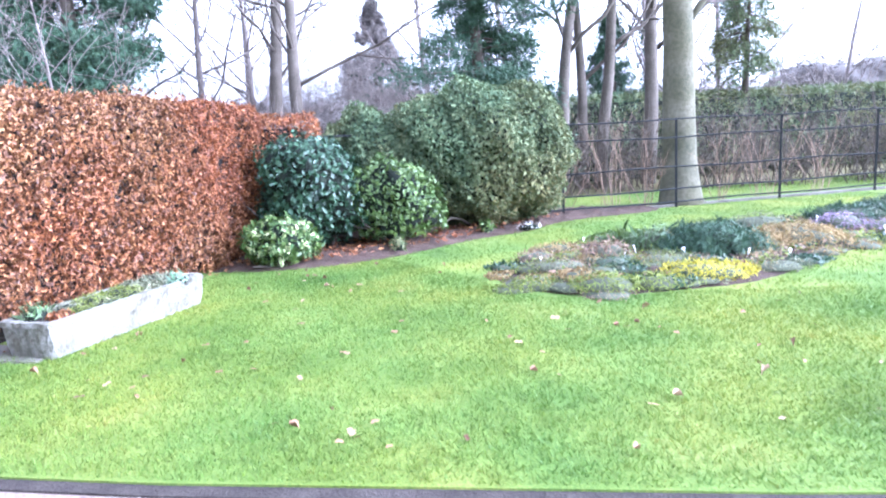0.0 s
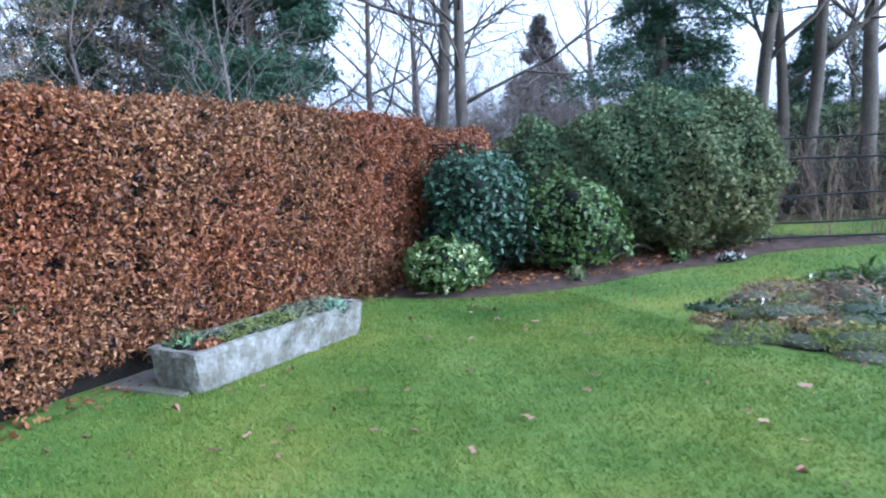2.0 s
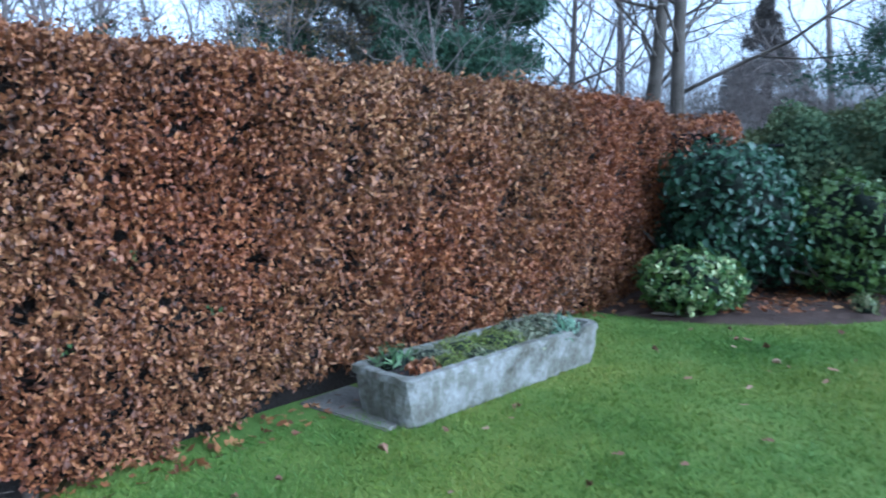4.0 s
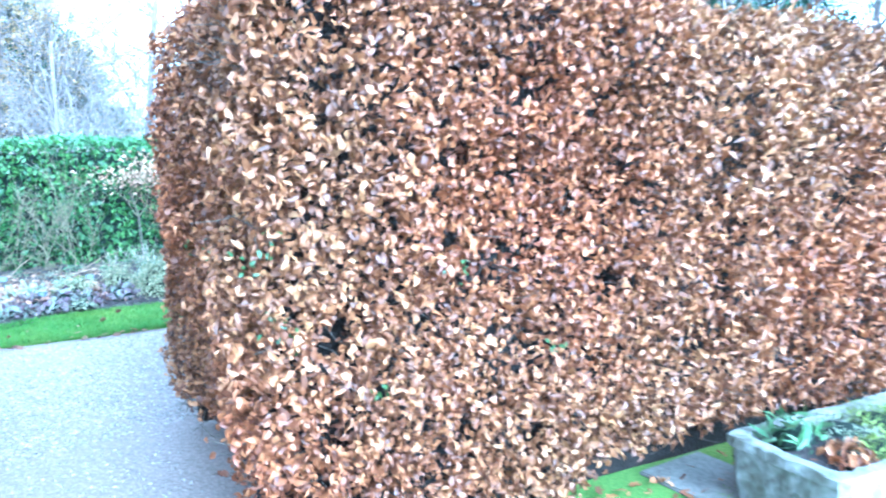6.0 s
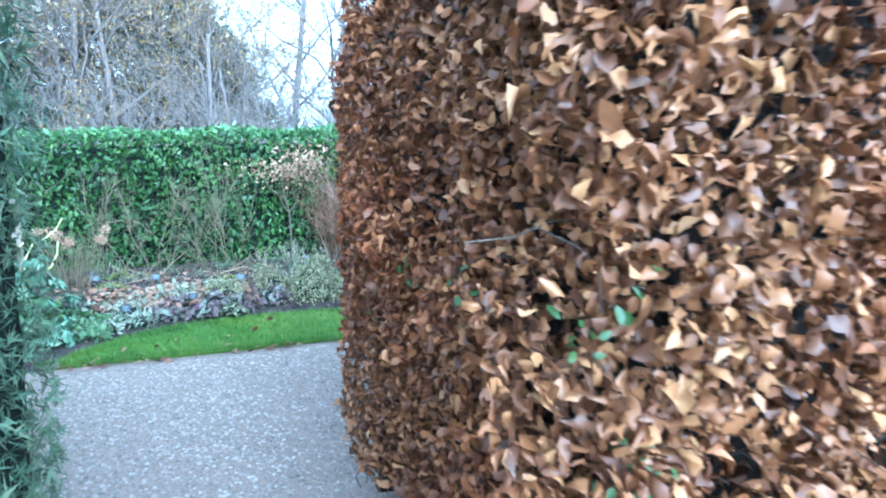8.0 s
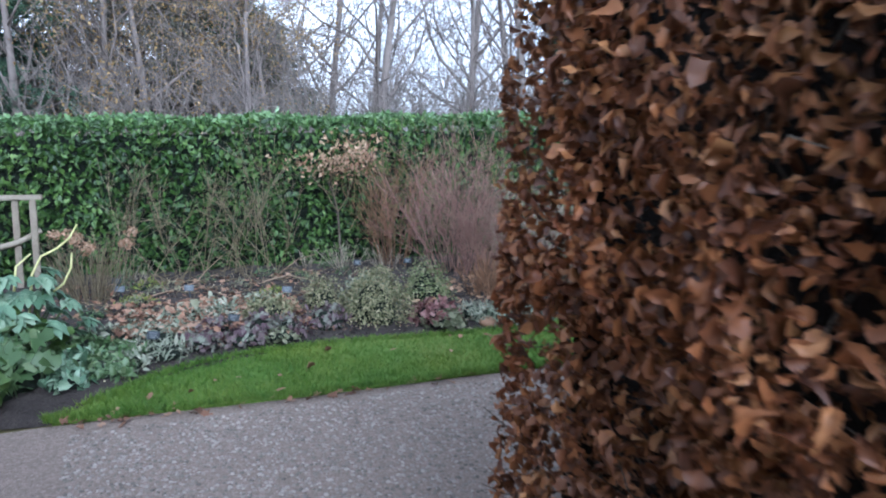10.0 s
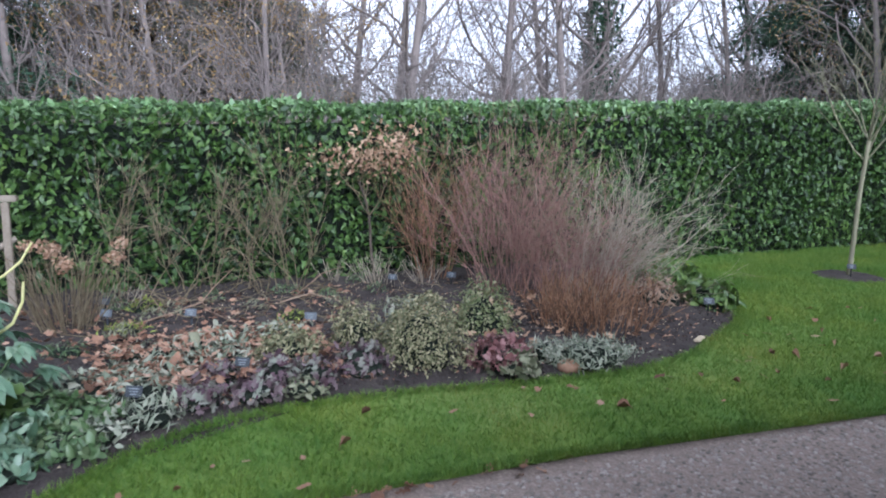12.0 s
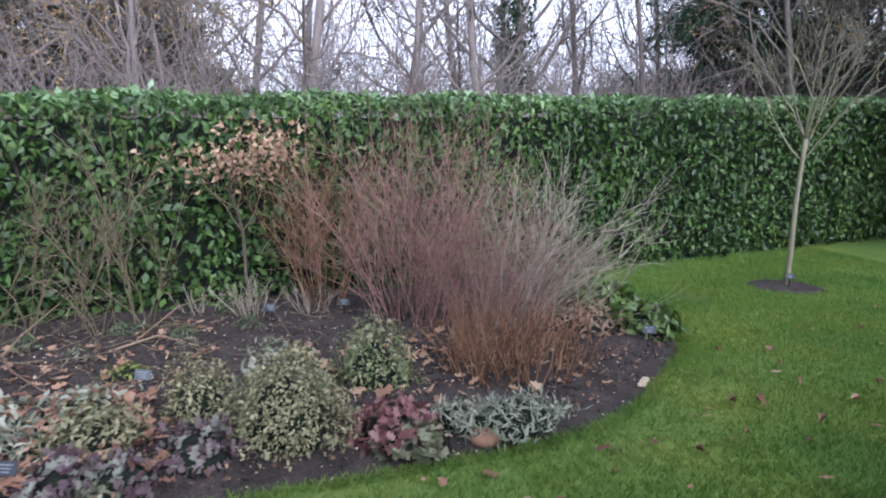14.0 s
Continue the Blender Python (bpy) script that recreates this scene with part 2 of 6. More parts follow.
M_WHITE = material("white_plastic", [(0.70, 0.71, 0.70), (0.82, 0.82, 0.80)], 0.45, 20, 90, 0.05, 0.001)
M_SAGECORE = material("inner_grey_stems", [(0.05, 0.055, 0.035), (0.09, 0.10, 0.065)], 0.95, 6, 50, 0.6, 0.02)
M_SPIRAEA = material("russet_dry_stem", [(0.045, 0.026, 0.018), (0.115, 0.061, 0.033), (0.230, 0.127, 0.068), (0.380, 0.237, 0.140)], 0.8, 5, 60, 0.2, 0.003, 0.7)
M_DULLFIR = material("dull_evergreen", [(0.059, 0.068, 0.054), (0.11, 0.115, 0.088), (0.186, 0.169, 0.119)], 0.8, 0.8, 30, 0, 0.004, 0.6, 0.2)
M_LETTER = material("pale_lettering", [(0.15, 0.17, 0.18), (0.2, 0.22, 0.23)], 0.8, 20, 90, 0, 0.001)
M_SAPLING = material("pale_olive_bark", [(0.098, 0.094, 0.057), (0.164, 0.156, 0.098), (0.230, 0.213, 0.139)], 0.85, 5, 60, 0.3, 0.003, 0.4)
M_DULLTWIG = material("dull_grey_brown_stem", [(0.08, 0.062, 0.036), (0.145, 0.115, 0.068), (0.2, 0.165, 0.105)], 0.85, 5, 60, 0.3, 0.003, 0.7)
M_CREAMSAGE = material("cream_edged_sage_leaf", [(0.069, 0.078, 0.038), (0.138, 0.140, 0.069), (0.237, 0.224, 0.126), (0.350, 0.310, 0.189)], 0.7, 8, 60, 0.1, 0.003, 0.85, 0.2, 0.1)
M_FLOWERHEAD = material("dried_flower_head", [(0.202, 0.109, 0.065), (0.324, 0.204, 0.13), (0.418, 0.306, 0.215)], 0.8, 10, 60, 0, 0.003, 0.8, 0.2, 0.2)

# ---- mesh helpers ----
RNG = np.random.default_rng(7)


class Heap:
    """Gathers pieces of geometry for one mesh."""

    def __init__(self):
        self.v, self.f, self.n = [], {}, 0

    def add(self, verts, *faces):
        verts = np.asarray(verts, float).reshape(-1, 3)
        for f in faces:
            f = np.asarray(f, int)
            self.f.setdefault(f.shape[1], []).append(f + self.n)
        self.v.append(verts)
        self.n += len(verts)
        return self

    def mesh(self, name, mat, smooth=False):
        me = bpy.data.meshes.new(name)
        if not self.v:
            return me
        v = np.concatenate(self.v)
        groups = [np.concatenate(g) for g in self.f.values()]
        loops = np.concatenate([g.ravel() for g in groups])
        sizes = np.concatenate([np.full(len(g), g.shape[1]) for g in groups])
        me.vertices.add(len(v))
        me.vertices.foreach_set("co", v.ravel())
        me.loops.add(len(loops))
        me.loops.foreach_set("vertex_index", loops)
        me.polygons.add(len(sizes))
        me.polygons.foreach_set("loop_start", np.concatenate([[0], np.cumsum(sizes)[:-1]]))
        me.polygons.foreach_set("use_smooth", np.full(len(sizes), smooth))
        me.update(calc_edges=True)
        me.materials.append(mat)
        return me


def thing(name, label, category, at=(0, 0, 0), group="", kind=""):
    ob = new(name)
    ob.empty_display_size = 0.1
    ob.location = at
    return tagged(ob, label, category, group, kind)


def part(name, shape, mat, parent=None, label="", smooth=False, kind=""):
    """One mesh object from a Heap or a bmesh, under its thing."""
    if isinstance(shape, Heap):
        me = shape.mesh(name, mat, smooth)
    else:
        me = bpy.data.meshes.new(name)
        for f in shape.faces:
            f.smooth = smooth
        shape.to_mesh(me)
        shape.free()
        me.materials.append(mat)
    ob = new(name, me)
    ob.parent = parent
    return tagged(ob, label, kind=kind)


def unit(a):
    return a / np.maximum(np.linalg.norm(a, axis=-1, keepdims=True), 1e-9)


# leaf shapes: across, along, up
OVAL = (np.array([(0, 0, 0), (-0.27, 0.3, 0.10), (0, 0.32, 0), (0.27, 0.3, 0.10), (-0.24, 0.68, 0.02), (0, 0.7, -0.08), (0.24, 0.68, 0.02), (0, 1.0, -0.22)]),
        [np.array([(0, 2, 1), (0, 3, 2), (4, 5, 7), (5, 6, 7)]), np.array([(1, 2, 5, 4), (2, 3, 6, 5)])])
CURLED = (np.array([(0, 0, 0), (-0.2, 0.12, 0.14), (0, 0.18, 0.0), (0.21, 0.14, 0.11), (-0.28, 0.42, 0.22), (0.0, 0.45, -0.04), (0.3, 0.46, 0.18), (-0.23, 0.74, 0.14), (0.04, 0.72, -0.14), (0.23, 0.70, 0.08), (0.05, 0.93, -0.32)]),
          [np.array([(0, 2, 1), (0, 3, 2), (7, 8, 10), (8, 9, 10)]), np.array([(1, 2, 5, 4), (2, 3, 6, 5), (4, 5, 8, 7), (5, 6, 9, 8)])])
WRINKLED = (np.array([(0, 0, 0), (-0.25, 0.4, 0.22), (0, 0.45, -0.05), (0.24, 0.44, 0.18), (0.05, 0.9, -0.36)]), [np.array([(0, 2, 1), (0, 3, 2), (1, 2, 4), (2, 3, 4)])])
BLADE = (np.array([(-0.07, 0, 0), (0.07, 0, 0), (0.05, 0.55, -0.06), (-0.05, 0.55, -0.06), (0, 1.0, -0.25)]), [np.array([(0, 1, 2, 3)]), np.array([(3, 2, 4)])])
NARROW = (np.array([(0, 0, 0), (0.11, 0.45, 0.03), (0, 1.0, -0.12), (-0.11, 0.45, 0.03)]), [np.array([(0, 1, 2, 3)])])
SPRAY = (np.array([(0, 0, 0), (0.2, 0.3, 0.04), (0.13, 0.5, -0.03), (0.3, 0.72, 0.02), (0.07, 0.72, -0.06), (0, 1.05, -0.16), (-0.07, 0.72, -0.06), (-0.3, 0.68, 0.02), (-0.13, 0.46, -0.03), (-0.2, 0.28, 0.04)]),
         [np.array([(0, 1, 2), (0, 2, 8), (0, 8, 9), (2, 3, 4), (8, 6, 7)]), np.array([(2, 4, 6, 8)]), np.array([(4, 5, 6)])])
BROAD = (np.array([(0, 0, 0), (-0.3, 0.42, 0.12), (0, 0.45, -0.03), (0.3, 0.42, 0.12), (0.02, 1.0, -0.2)]), [np.array([(0, 2, 1), (0, 3, 2), (1, 2, 4), (2, 3, 4)])])
TUFT = (np.array([(-0.05, 0, 0), (0.05, 0, 0), (0, 1.0, -0.12), (-0.06, 0.1, 0.02), (0.02, 0.2, 0), (-0.42, 0.75, 0.08), (0.06, 0.1, 0.02), (-0.02, 0.2, 0), (0.42, 0.75, 0.06)]), [np.array([(0, 1, 2), (3, 4, 5), (6, 8, 7)])])
LOBED = (np.array([(0, 0, 0), (0.35, 0.12, 0.05), (0.22, 0.32, -0.02), (0.5, 0.5, 0.06), (0.2, 0.58, -0.02), (0.3, 0.9, 0.02), (0, 1.0, -0.1), (-0.3, 0.9, 0.02), (-0.2, 0.58, -0.02), (-0.5, 0.5, 0.06), (-0.22, 0.32, -0.02), (-0.35, 0.12, 0.05)]),
         [np.array([(0, 1, 2), (2, 3, 4), (4, 5, 6), (6, 7, 8), (8, 9, 10), (10, 11, 0), (0, 2, 10), (2, 4, 8), (2, 8, 10), (4, 6, 8)])])


def leaves(heap, shape, pts, normals, size, lean=0.7, down=0.5, vary=0.35, rng=RNG, crinkle=0.025, wide=1.15):
    """Scatters leaves at pts: their faces turn about normals, spread by lean; their tips hang by down (minus: stand up)."""
    pts = np.asarray(pts, float)
    k = len(pts)
    if not k:
        return heap
    nrm = unit(np.asarray(normals, float) + lean * rng.normal(size=(k, 3)))
    tip = rng.normal(size=(k, 3)) + np.array([0, 0, -2.0 * down])
    tip = unit(tip - nrm * np.sum(tip * nrm, axis=1, keepdims=True))
    side = np.cross(tip, nrm)
    s = size * (1 + vary * rng.uniform(-1, 1, k))
    tv, tf = shape
    curl = rng.uniform(-0.3, 2.3, (k, 1))
    v = pts[:, None] + s[:, None, None] * (tv[None, :, 0:1] * side[:, None] * rng.uniform(0.52 * wide, wide, (k, 1, 1)) + tv[None, :, 1:2] * tip[:, None] + (tv[None, :, 2] * curl)[:, :, None] * nrm[:, None])
    v = v + crinkle * s[:, None, None] * rng.normal(size=v.shape)
    step = np.arange(k)[:, None, None] * len(tv)
    heap.add(v.reshape(-1, 3), *[(f[None] + step).reshape(-1, f.shape[1]) for f in tf])
    return heap


def ripple(p, size=1.0, seed=0.0):
    """Smooth unevenness between about -1 and 1 at places p."""
    q = np.asarray(p) / size
    x, y, z = q[:, 0] + seed, q[:, 1] - seed * 0.7, q[:, 2] + seed * 0.3
    return (np.sin(2.1 * x + 1.3 * y + 0.7) + np.sin(-1.7 * y + 2.3 * z + 1.9) + np.sin(1.9 * z + 2.7 * x - 0.4) + 0.6 * np.sin(4.3 * x - 3.9 * y + 3.1 * z)) / 3.2


def tube(heap, path, radii, sides=5):
    path = np.asarray(path, float)
    k = len(path)
    way = unit(np.gradient(path, axis=0))
    ref = np.array([0.0, 0.0, 1.0]) if abs(way[0][2]) < 0.9 else np.array([1.0, 0.0, 0.0])
    a = unit(np.cross(way, ref))
    b = np.cross(way, a)
    ang = np.arange(sides) * 2 * math.pi / sides
    ring = np.cos(ang)[None, :, None] * a[:, None] + np.sin(ang)[None, :, None] * b[:, None]
    v = path[:, None] + np.asarray(radii, float)[:, None, None] * ring
    i = np.arange(k - 1)[:, None] * sides
    j = np.arange(sides)[None]
    j2 = (j + 1) % sides
    f = np.stack([i + j, i + j2, i + sides + j2, i + sides + j], axis=-1).reshape(-1, 4)
    if max(radii) < 0.02:
        heap.add(v.reshape(-1, 3), f)
        return heap
    cap = np.array([list(range(sides))[::-1], [(k - 1) * sides + q for q in range(sides)]])
    heap.add(v.reshape(-1, 3), f, cap)
    return heap


def limb(start, way, length, rng, wobble=0.18, rise=0.0, steps=5):
    """The bent line of a branch."""
    p, d = np.array(start, float), unit(np.array(way, float))
    out = [p.copy()]
    for _ in range(steps):
        d = unit(d + wobble * rng.normal(size=3) + np.array([0, 0, rise / steps]))
        p = p + d * length / steps
        out.append(p.copy())
    return np.array(out)


def grow(heap, tips, start, way, length, radius, level, rng, kids=5, spread=0.8, rise=0.3, thin=0.55, wobble=0.16, first=0.35, least=0.004):
    """A branch with its side branches down to the twigs."""
    path = limb(start, way, length, rng, wobble, rise, 6 if level > 1 else 4 if level else 2)
    k = len(path)
    rad = np.maximum(radius * np.linspace(1, 0.45 if level else 0.3, k), least)
    tube(heap, path, rad, 7 if radius > 0.08 else 4 if radius > 0.02 else 3)
    if level <= 0:
        tips.append(path[-1])
        return
    axis = unit(path[-1] - path[0])
    for i in range(kids):
        t = first + (1 - first) * (i + rng.uniform(0.2, 0.9)) / kids
        x = t * (k - 1)
        a = min(int(x), k - 2)
        p = path[a] + (x - a) * (path[a + 1] - path[a])
        out = rng.normal(size=3)
        out = unit(out - axis * np.dot(out, axis))
        d = axis * (1 - 0.55 * spread) + out * spread
        grow(heap, tips, p, d, length * rng.uniform(0.45, 0.75) * (1.1 - 0.4 * t), rad[a] * thin, level - 1, rng, max(3, kids - 1), spread, rise, thin, wobble * 1.15, 0.25, least)


def box_bm(sx, sy, sz, bevel=0.0, at=(0, 0, 0)):
    """A bevelled block standing on at."""
    bm = bmesh.new()
    bmesh.ops.create_cube(bm, size=1, matrix=Matrix.Translation((at[0], at[1], at[2] + sz / 2)) @ Matrix.Diagonal((sx, sy, sz, 1)))
    if bevel:
        bmesh.ops.bevel(bm, geom=bm.edges[:], offset=bevel, segments=2, affect="EDGES")
    return bm


def smooth_ring(pts, rounds=3):
    """Rounds the corners of a closed outline."""
    p = np.array(pts, float)
    for _ in range(rounds):
        q = np.roll(p, -1, axis=0)
        p = np.stack([0.75 * p + 0.25 * q, 0.25 * p + 0.75 * q], axis=1).reshape(-1, 2)
    return p


def inside(ring, xy):
    x, y = xy[:, 0], xy[:, 1]
    hit = np.zeros(len(xy), bool)
    for (x1, y1), (x2, y2) in zip(ring, np.roll(ring, -1, axis=0)):
        if y1 != y2:
            hit ^= ((y1 > y) != (y2 > y)) & (x < (x2 - x1) * (y - y1) / (y2 - y1) + x1)
    return hit


def fill(ring, count, rng=RNG):
    """Random places within an outline."""
    lo, hi = ring.min(0), ring.max(0)
    out = np.zeros((0, 2))
    while len(out) < count:
        q = rng.uniform(lo, hi, (count * 2, 2))
        out = np.concatenate([out, q[inside(ring, q)]])
    return out[:count]


def slab(ring, top, bottom):
    """A flat sheet with an edge all round."""
    bm = bmesh.new()
    up = [bm.verts.new((x, y, top)) for x, y in ring]
    lo = [bm.verts.new((x, y, bottom)) for x, y in ring]
    face = bm.faces.new(up)
    for i in range(len(ring)):
        j = (i + 1) % len(ring)
        bm.faces.new((up[i], lo[i], lo[j], up[j]))
    if face.normal.z < 0 or face.calc_area() and (face.normal_update() or face.normal.z < 0):
        bmesh.ops.reverse_faces(bm, faces=bm.faces[:])
    bmesh.ops.triangulate(bm, faces=[face])
    return bm


def ring_depth(ring, xy):
    """How far places lie inside an outline (minus: outside)."""
    far = np.full(len(xy), 1e9)
    for a, b in zip(ring, np.roll(ring, -1, axis=0)):
        ab = b - a
        t = np.clip(((xy - a) @ ab) / max(ab @ ab, 1e-9), 0, 1)
        far = np.minimum(far, np.linalg.norm(xy - a - t[:, None] * ab, axis=1))
    return np.where(inside(ring, xy), far, -far)


def mound(ring, height, edge, base, rng=RNG, cell=0.12, rough=0.02):
    """Uneven soil heaped within an outline, sloping down to its edge."""
    lo, hi = ring.min(0) - cell, ring.max(0) + cell
    nx, ny = [int(math.ceil(s / cell)) + 1 for s in hi - lo]
    gx, gy = np.meshgrid(lo[0] + cell * np.arange(nx), lo[1] + cell * np.arange(ny), indexing="ij")
    xy = np.stack([gx.ravel(), gy.ravel()], 1)
    far = ring_depth(ring, xy)
    p3 = np.column_stack([xy, np.zeros(len(xy))])
    lift = np.clip(far / edge, 0, 1)
    z = base + height * lift + (rough * ripple(p3, 0.22) + rough * 0.6 * rng.normal(size=len(xy))) * np.clip(lift * 2.5, 0, 1) + 0.5 * np.minimum(far, 0)
    keep = far > -2 * cell
    idx = np.arange(nx * ny).reshape(nx, ny)
    q = np.stack([idx[:-1, :-1], idx[1:, :-1], idx[1:, 1:], idx[:-1, 1:]], -1).reshape(-1, 4)
    q = q[keep[q].all(1)]
    return Heap().add(np.column_stack([xy, z]), q)


def raise_along(ob, y0, low, slope, built):
    """Makes a hedge taller along y."""
    for child in ob.children:
        me = child.data
        co = np.empty(len(me.vertices) * 3)
        me.vertices.foreach_get("co", co)
        co = co.reshape(-1, 3)
        co[:, 2] *= np.maximum(low + slope * (co[:, 1] - y0), 1.6) / built
        me.vertices.foreach_set("co", co.ravel())
        me.update()

# ---- ground, paths, lawns ----
gb = bmesh.new()
bmesh.ops.create_grid(gb, x_segments=40, y_segments=40, size=400)
for v in gb.verts:
    v.co.z = -0.06
ground = part("ground", gb, M_EARTH, None, "brown woodland floor of moss and leaf mould")
tagged(ground, category="ground", kind="structure")

PATH = np.array([(-8.62, -14), (20, -14), (20, 3.05), (1.8, 3.1), (-1.1, 3.2), (-2.6, 3.32), (-4.1, 3.62), (-4.6, 3.9), (-5.5, 4.1), (-5.2, 10), (-4.5, 16), (-4.0, 24), (-8.2, 24), (-8.4, 7), (-8.62, 5), (-8.68, 3.8), (-8.76, 2.95), (-8.8, 2.4)])
path = part("road", slab(PATH, -0.025, -0.07), M_GRAVEL, None, "grey-brown rolled gravel garden path, damp")
tagged(path, category="path", kind="structure")
LAWN_A = np.array([(20, 3.05), (1.8, 3.1), (-1.1, 3.2), (-2.6, 3.32), (-4.0, 3.6), (-4.2, 4.2), (-3.2, 10.8), (-2.6, 11.4), (1.5, 13.2), (8.5, 15.6), (20, 19.8)])
lawn_a = part("lawn", slab(LAWN_A, 0.0, -0.07), M_TURF, None, "damp green mown lawn with fallen leaves")
tagged(lawn_a, category="lawn", kind="structure")
LAWN_C = np.array([(1.6, 13.75), (8.6, 16.2), (20, 20.4), (19, 23.4), (7.5, 18.9), (0.4, 16.4)])
lawn_c = part("lawn", slab(LAWN_C, -0.03, -0.07), M_TURF, None, "mossy yellow-green grass strip beyond the iron fence")
tagged(lawn_c, category="lawn", kind="structure")
LAWN_B = np.array([(-8.8, 2.4), (-8.76, 2.95), (-8.68, 3.8), (-8.62, 5), (-8.4, 7), (-8.2, 24), (-13.6, 24), (-13.5, 8.2), (-11.5, 8.2), (-10.1, 6.9), (-9.75, 6.2), (-9.75, 4), (-9.3, 2.8)])
lawn_b = part("lawn", slab(LAWN_B, 0.0, -0.07), M_VERGETURF, None, "green grass verge curving round the shrub bed")
tagged(lawn_b, category="lawn", kind="structure")

BED_B = smooth_ring([(-8.85, 2.42), (-9.55, 3.05), (-9.74, 3.6), (-9.74, 4.4), (-9.6, 5.2), (-9.52, 6.0), (-9.62, 6.6), (-9.95, 7.2), (-10.35, 7.9), (-11.0, 8.4), (-12.4, 8.95), (-13.9, 9.3), (-14.4, 6), (-14.4, -6), (-8.85, -6)], 2)
bed_b = part("planting_bed", mound(BED_B, 0.07, 0.35, 0.006, cell=0.09, rough=0.014), M_SOIL, None, "bare dark crumbly soil of a shrub bed", True)
tagged(bed_b, category="flower bed", kind="structure")
BED_A = smooth_ring([(0.25, 7.75), (0.55, 7.1), (1.3, 6.65), (2.2, 6.85), (3.2, 7.15), (4.2, 8.4), (5.6, 9.3), (8.2, 11.2), (8.4, 13.2), (7.0, 12.9), (4.7, 11.2), (2.3, 10.5), (0.8, 9.3)], 2)
HEAP_A = 0.96 * (BED_A - BED_A.mean(0)) + BED_A.mean(0)


def rockery_top(x, y):
    """Height of the rockery's soil."""
    return 0.004 + 0.10 * min(max(ring_depth(HEAP_A, np.array([(x, y)]))[0] / 0.6, 0), 1)


bed_a = part("planting_bed", mound(HEAP_A, 0.10, 0.6, 0.004, cell=0.09, rough=0.02), M_REDSOIL, None, "low rockery bed of soil amid the lawn")
tagged(bed_a, category="flower bed", kind="structure")
BORDER = smooth_ring([(-3.6, 8.75), (-2.6, 8.6), (-1.8, 8.8), (-0.9, 9.4), (0.1, 10.8), (0.9, 11.3), (1.6, 12.6), (3.4, 13.3), (3.6, 14.2), (1.0, 14.4), (-3.5, 14.2)], 2)
border = part("planting_bed", mound(BORDER, 0.07, 0.4, 0.006, cell=0.1, rough=0.02), M_REDSOIL, None, "reddish brown soil border strewn with leaf litter")
tagged(border, category="flower bed", kind="structure")
RING = np.array([(-11.42 + 0.40 * math.cos(a), 10.75 + 0.36 * math.sin(a)) for a in np.linspace(0, 2 * math.pi, 24, endpoint=False)])
tree_ring = part("planting_bed", mound(RING, 0.025, 0.15, 0.008, cell=0.05, rough=0.008), M_SOIL, None, "round patch of bare soil about a sapling")
tagged(tree_ring, category="flower bed", kind="structure")


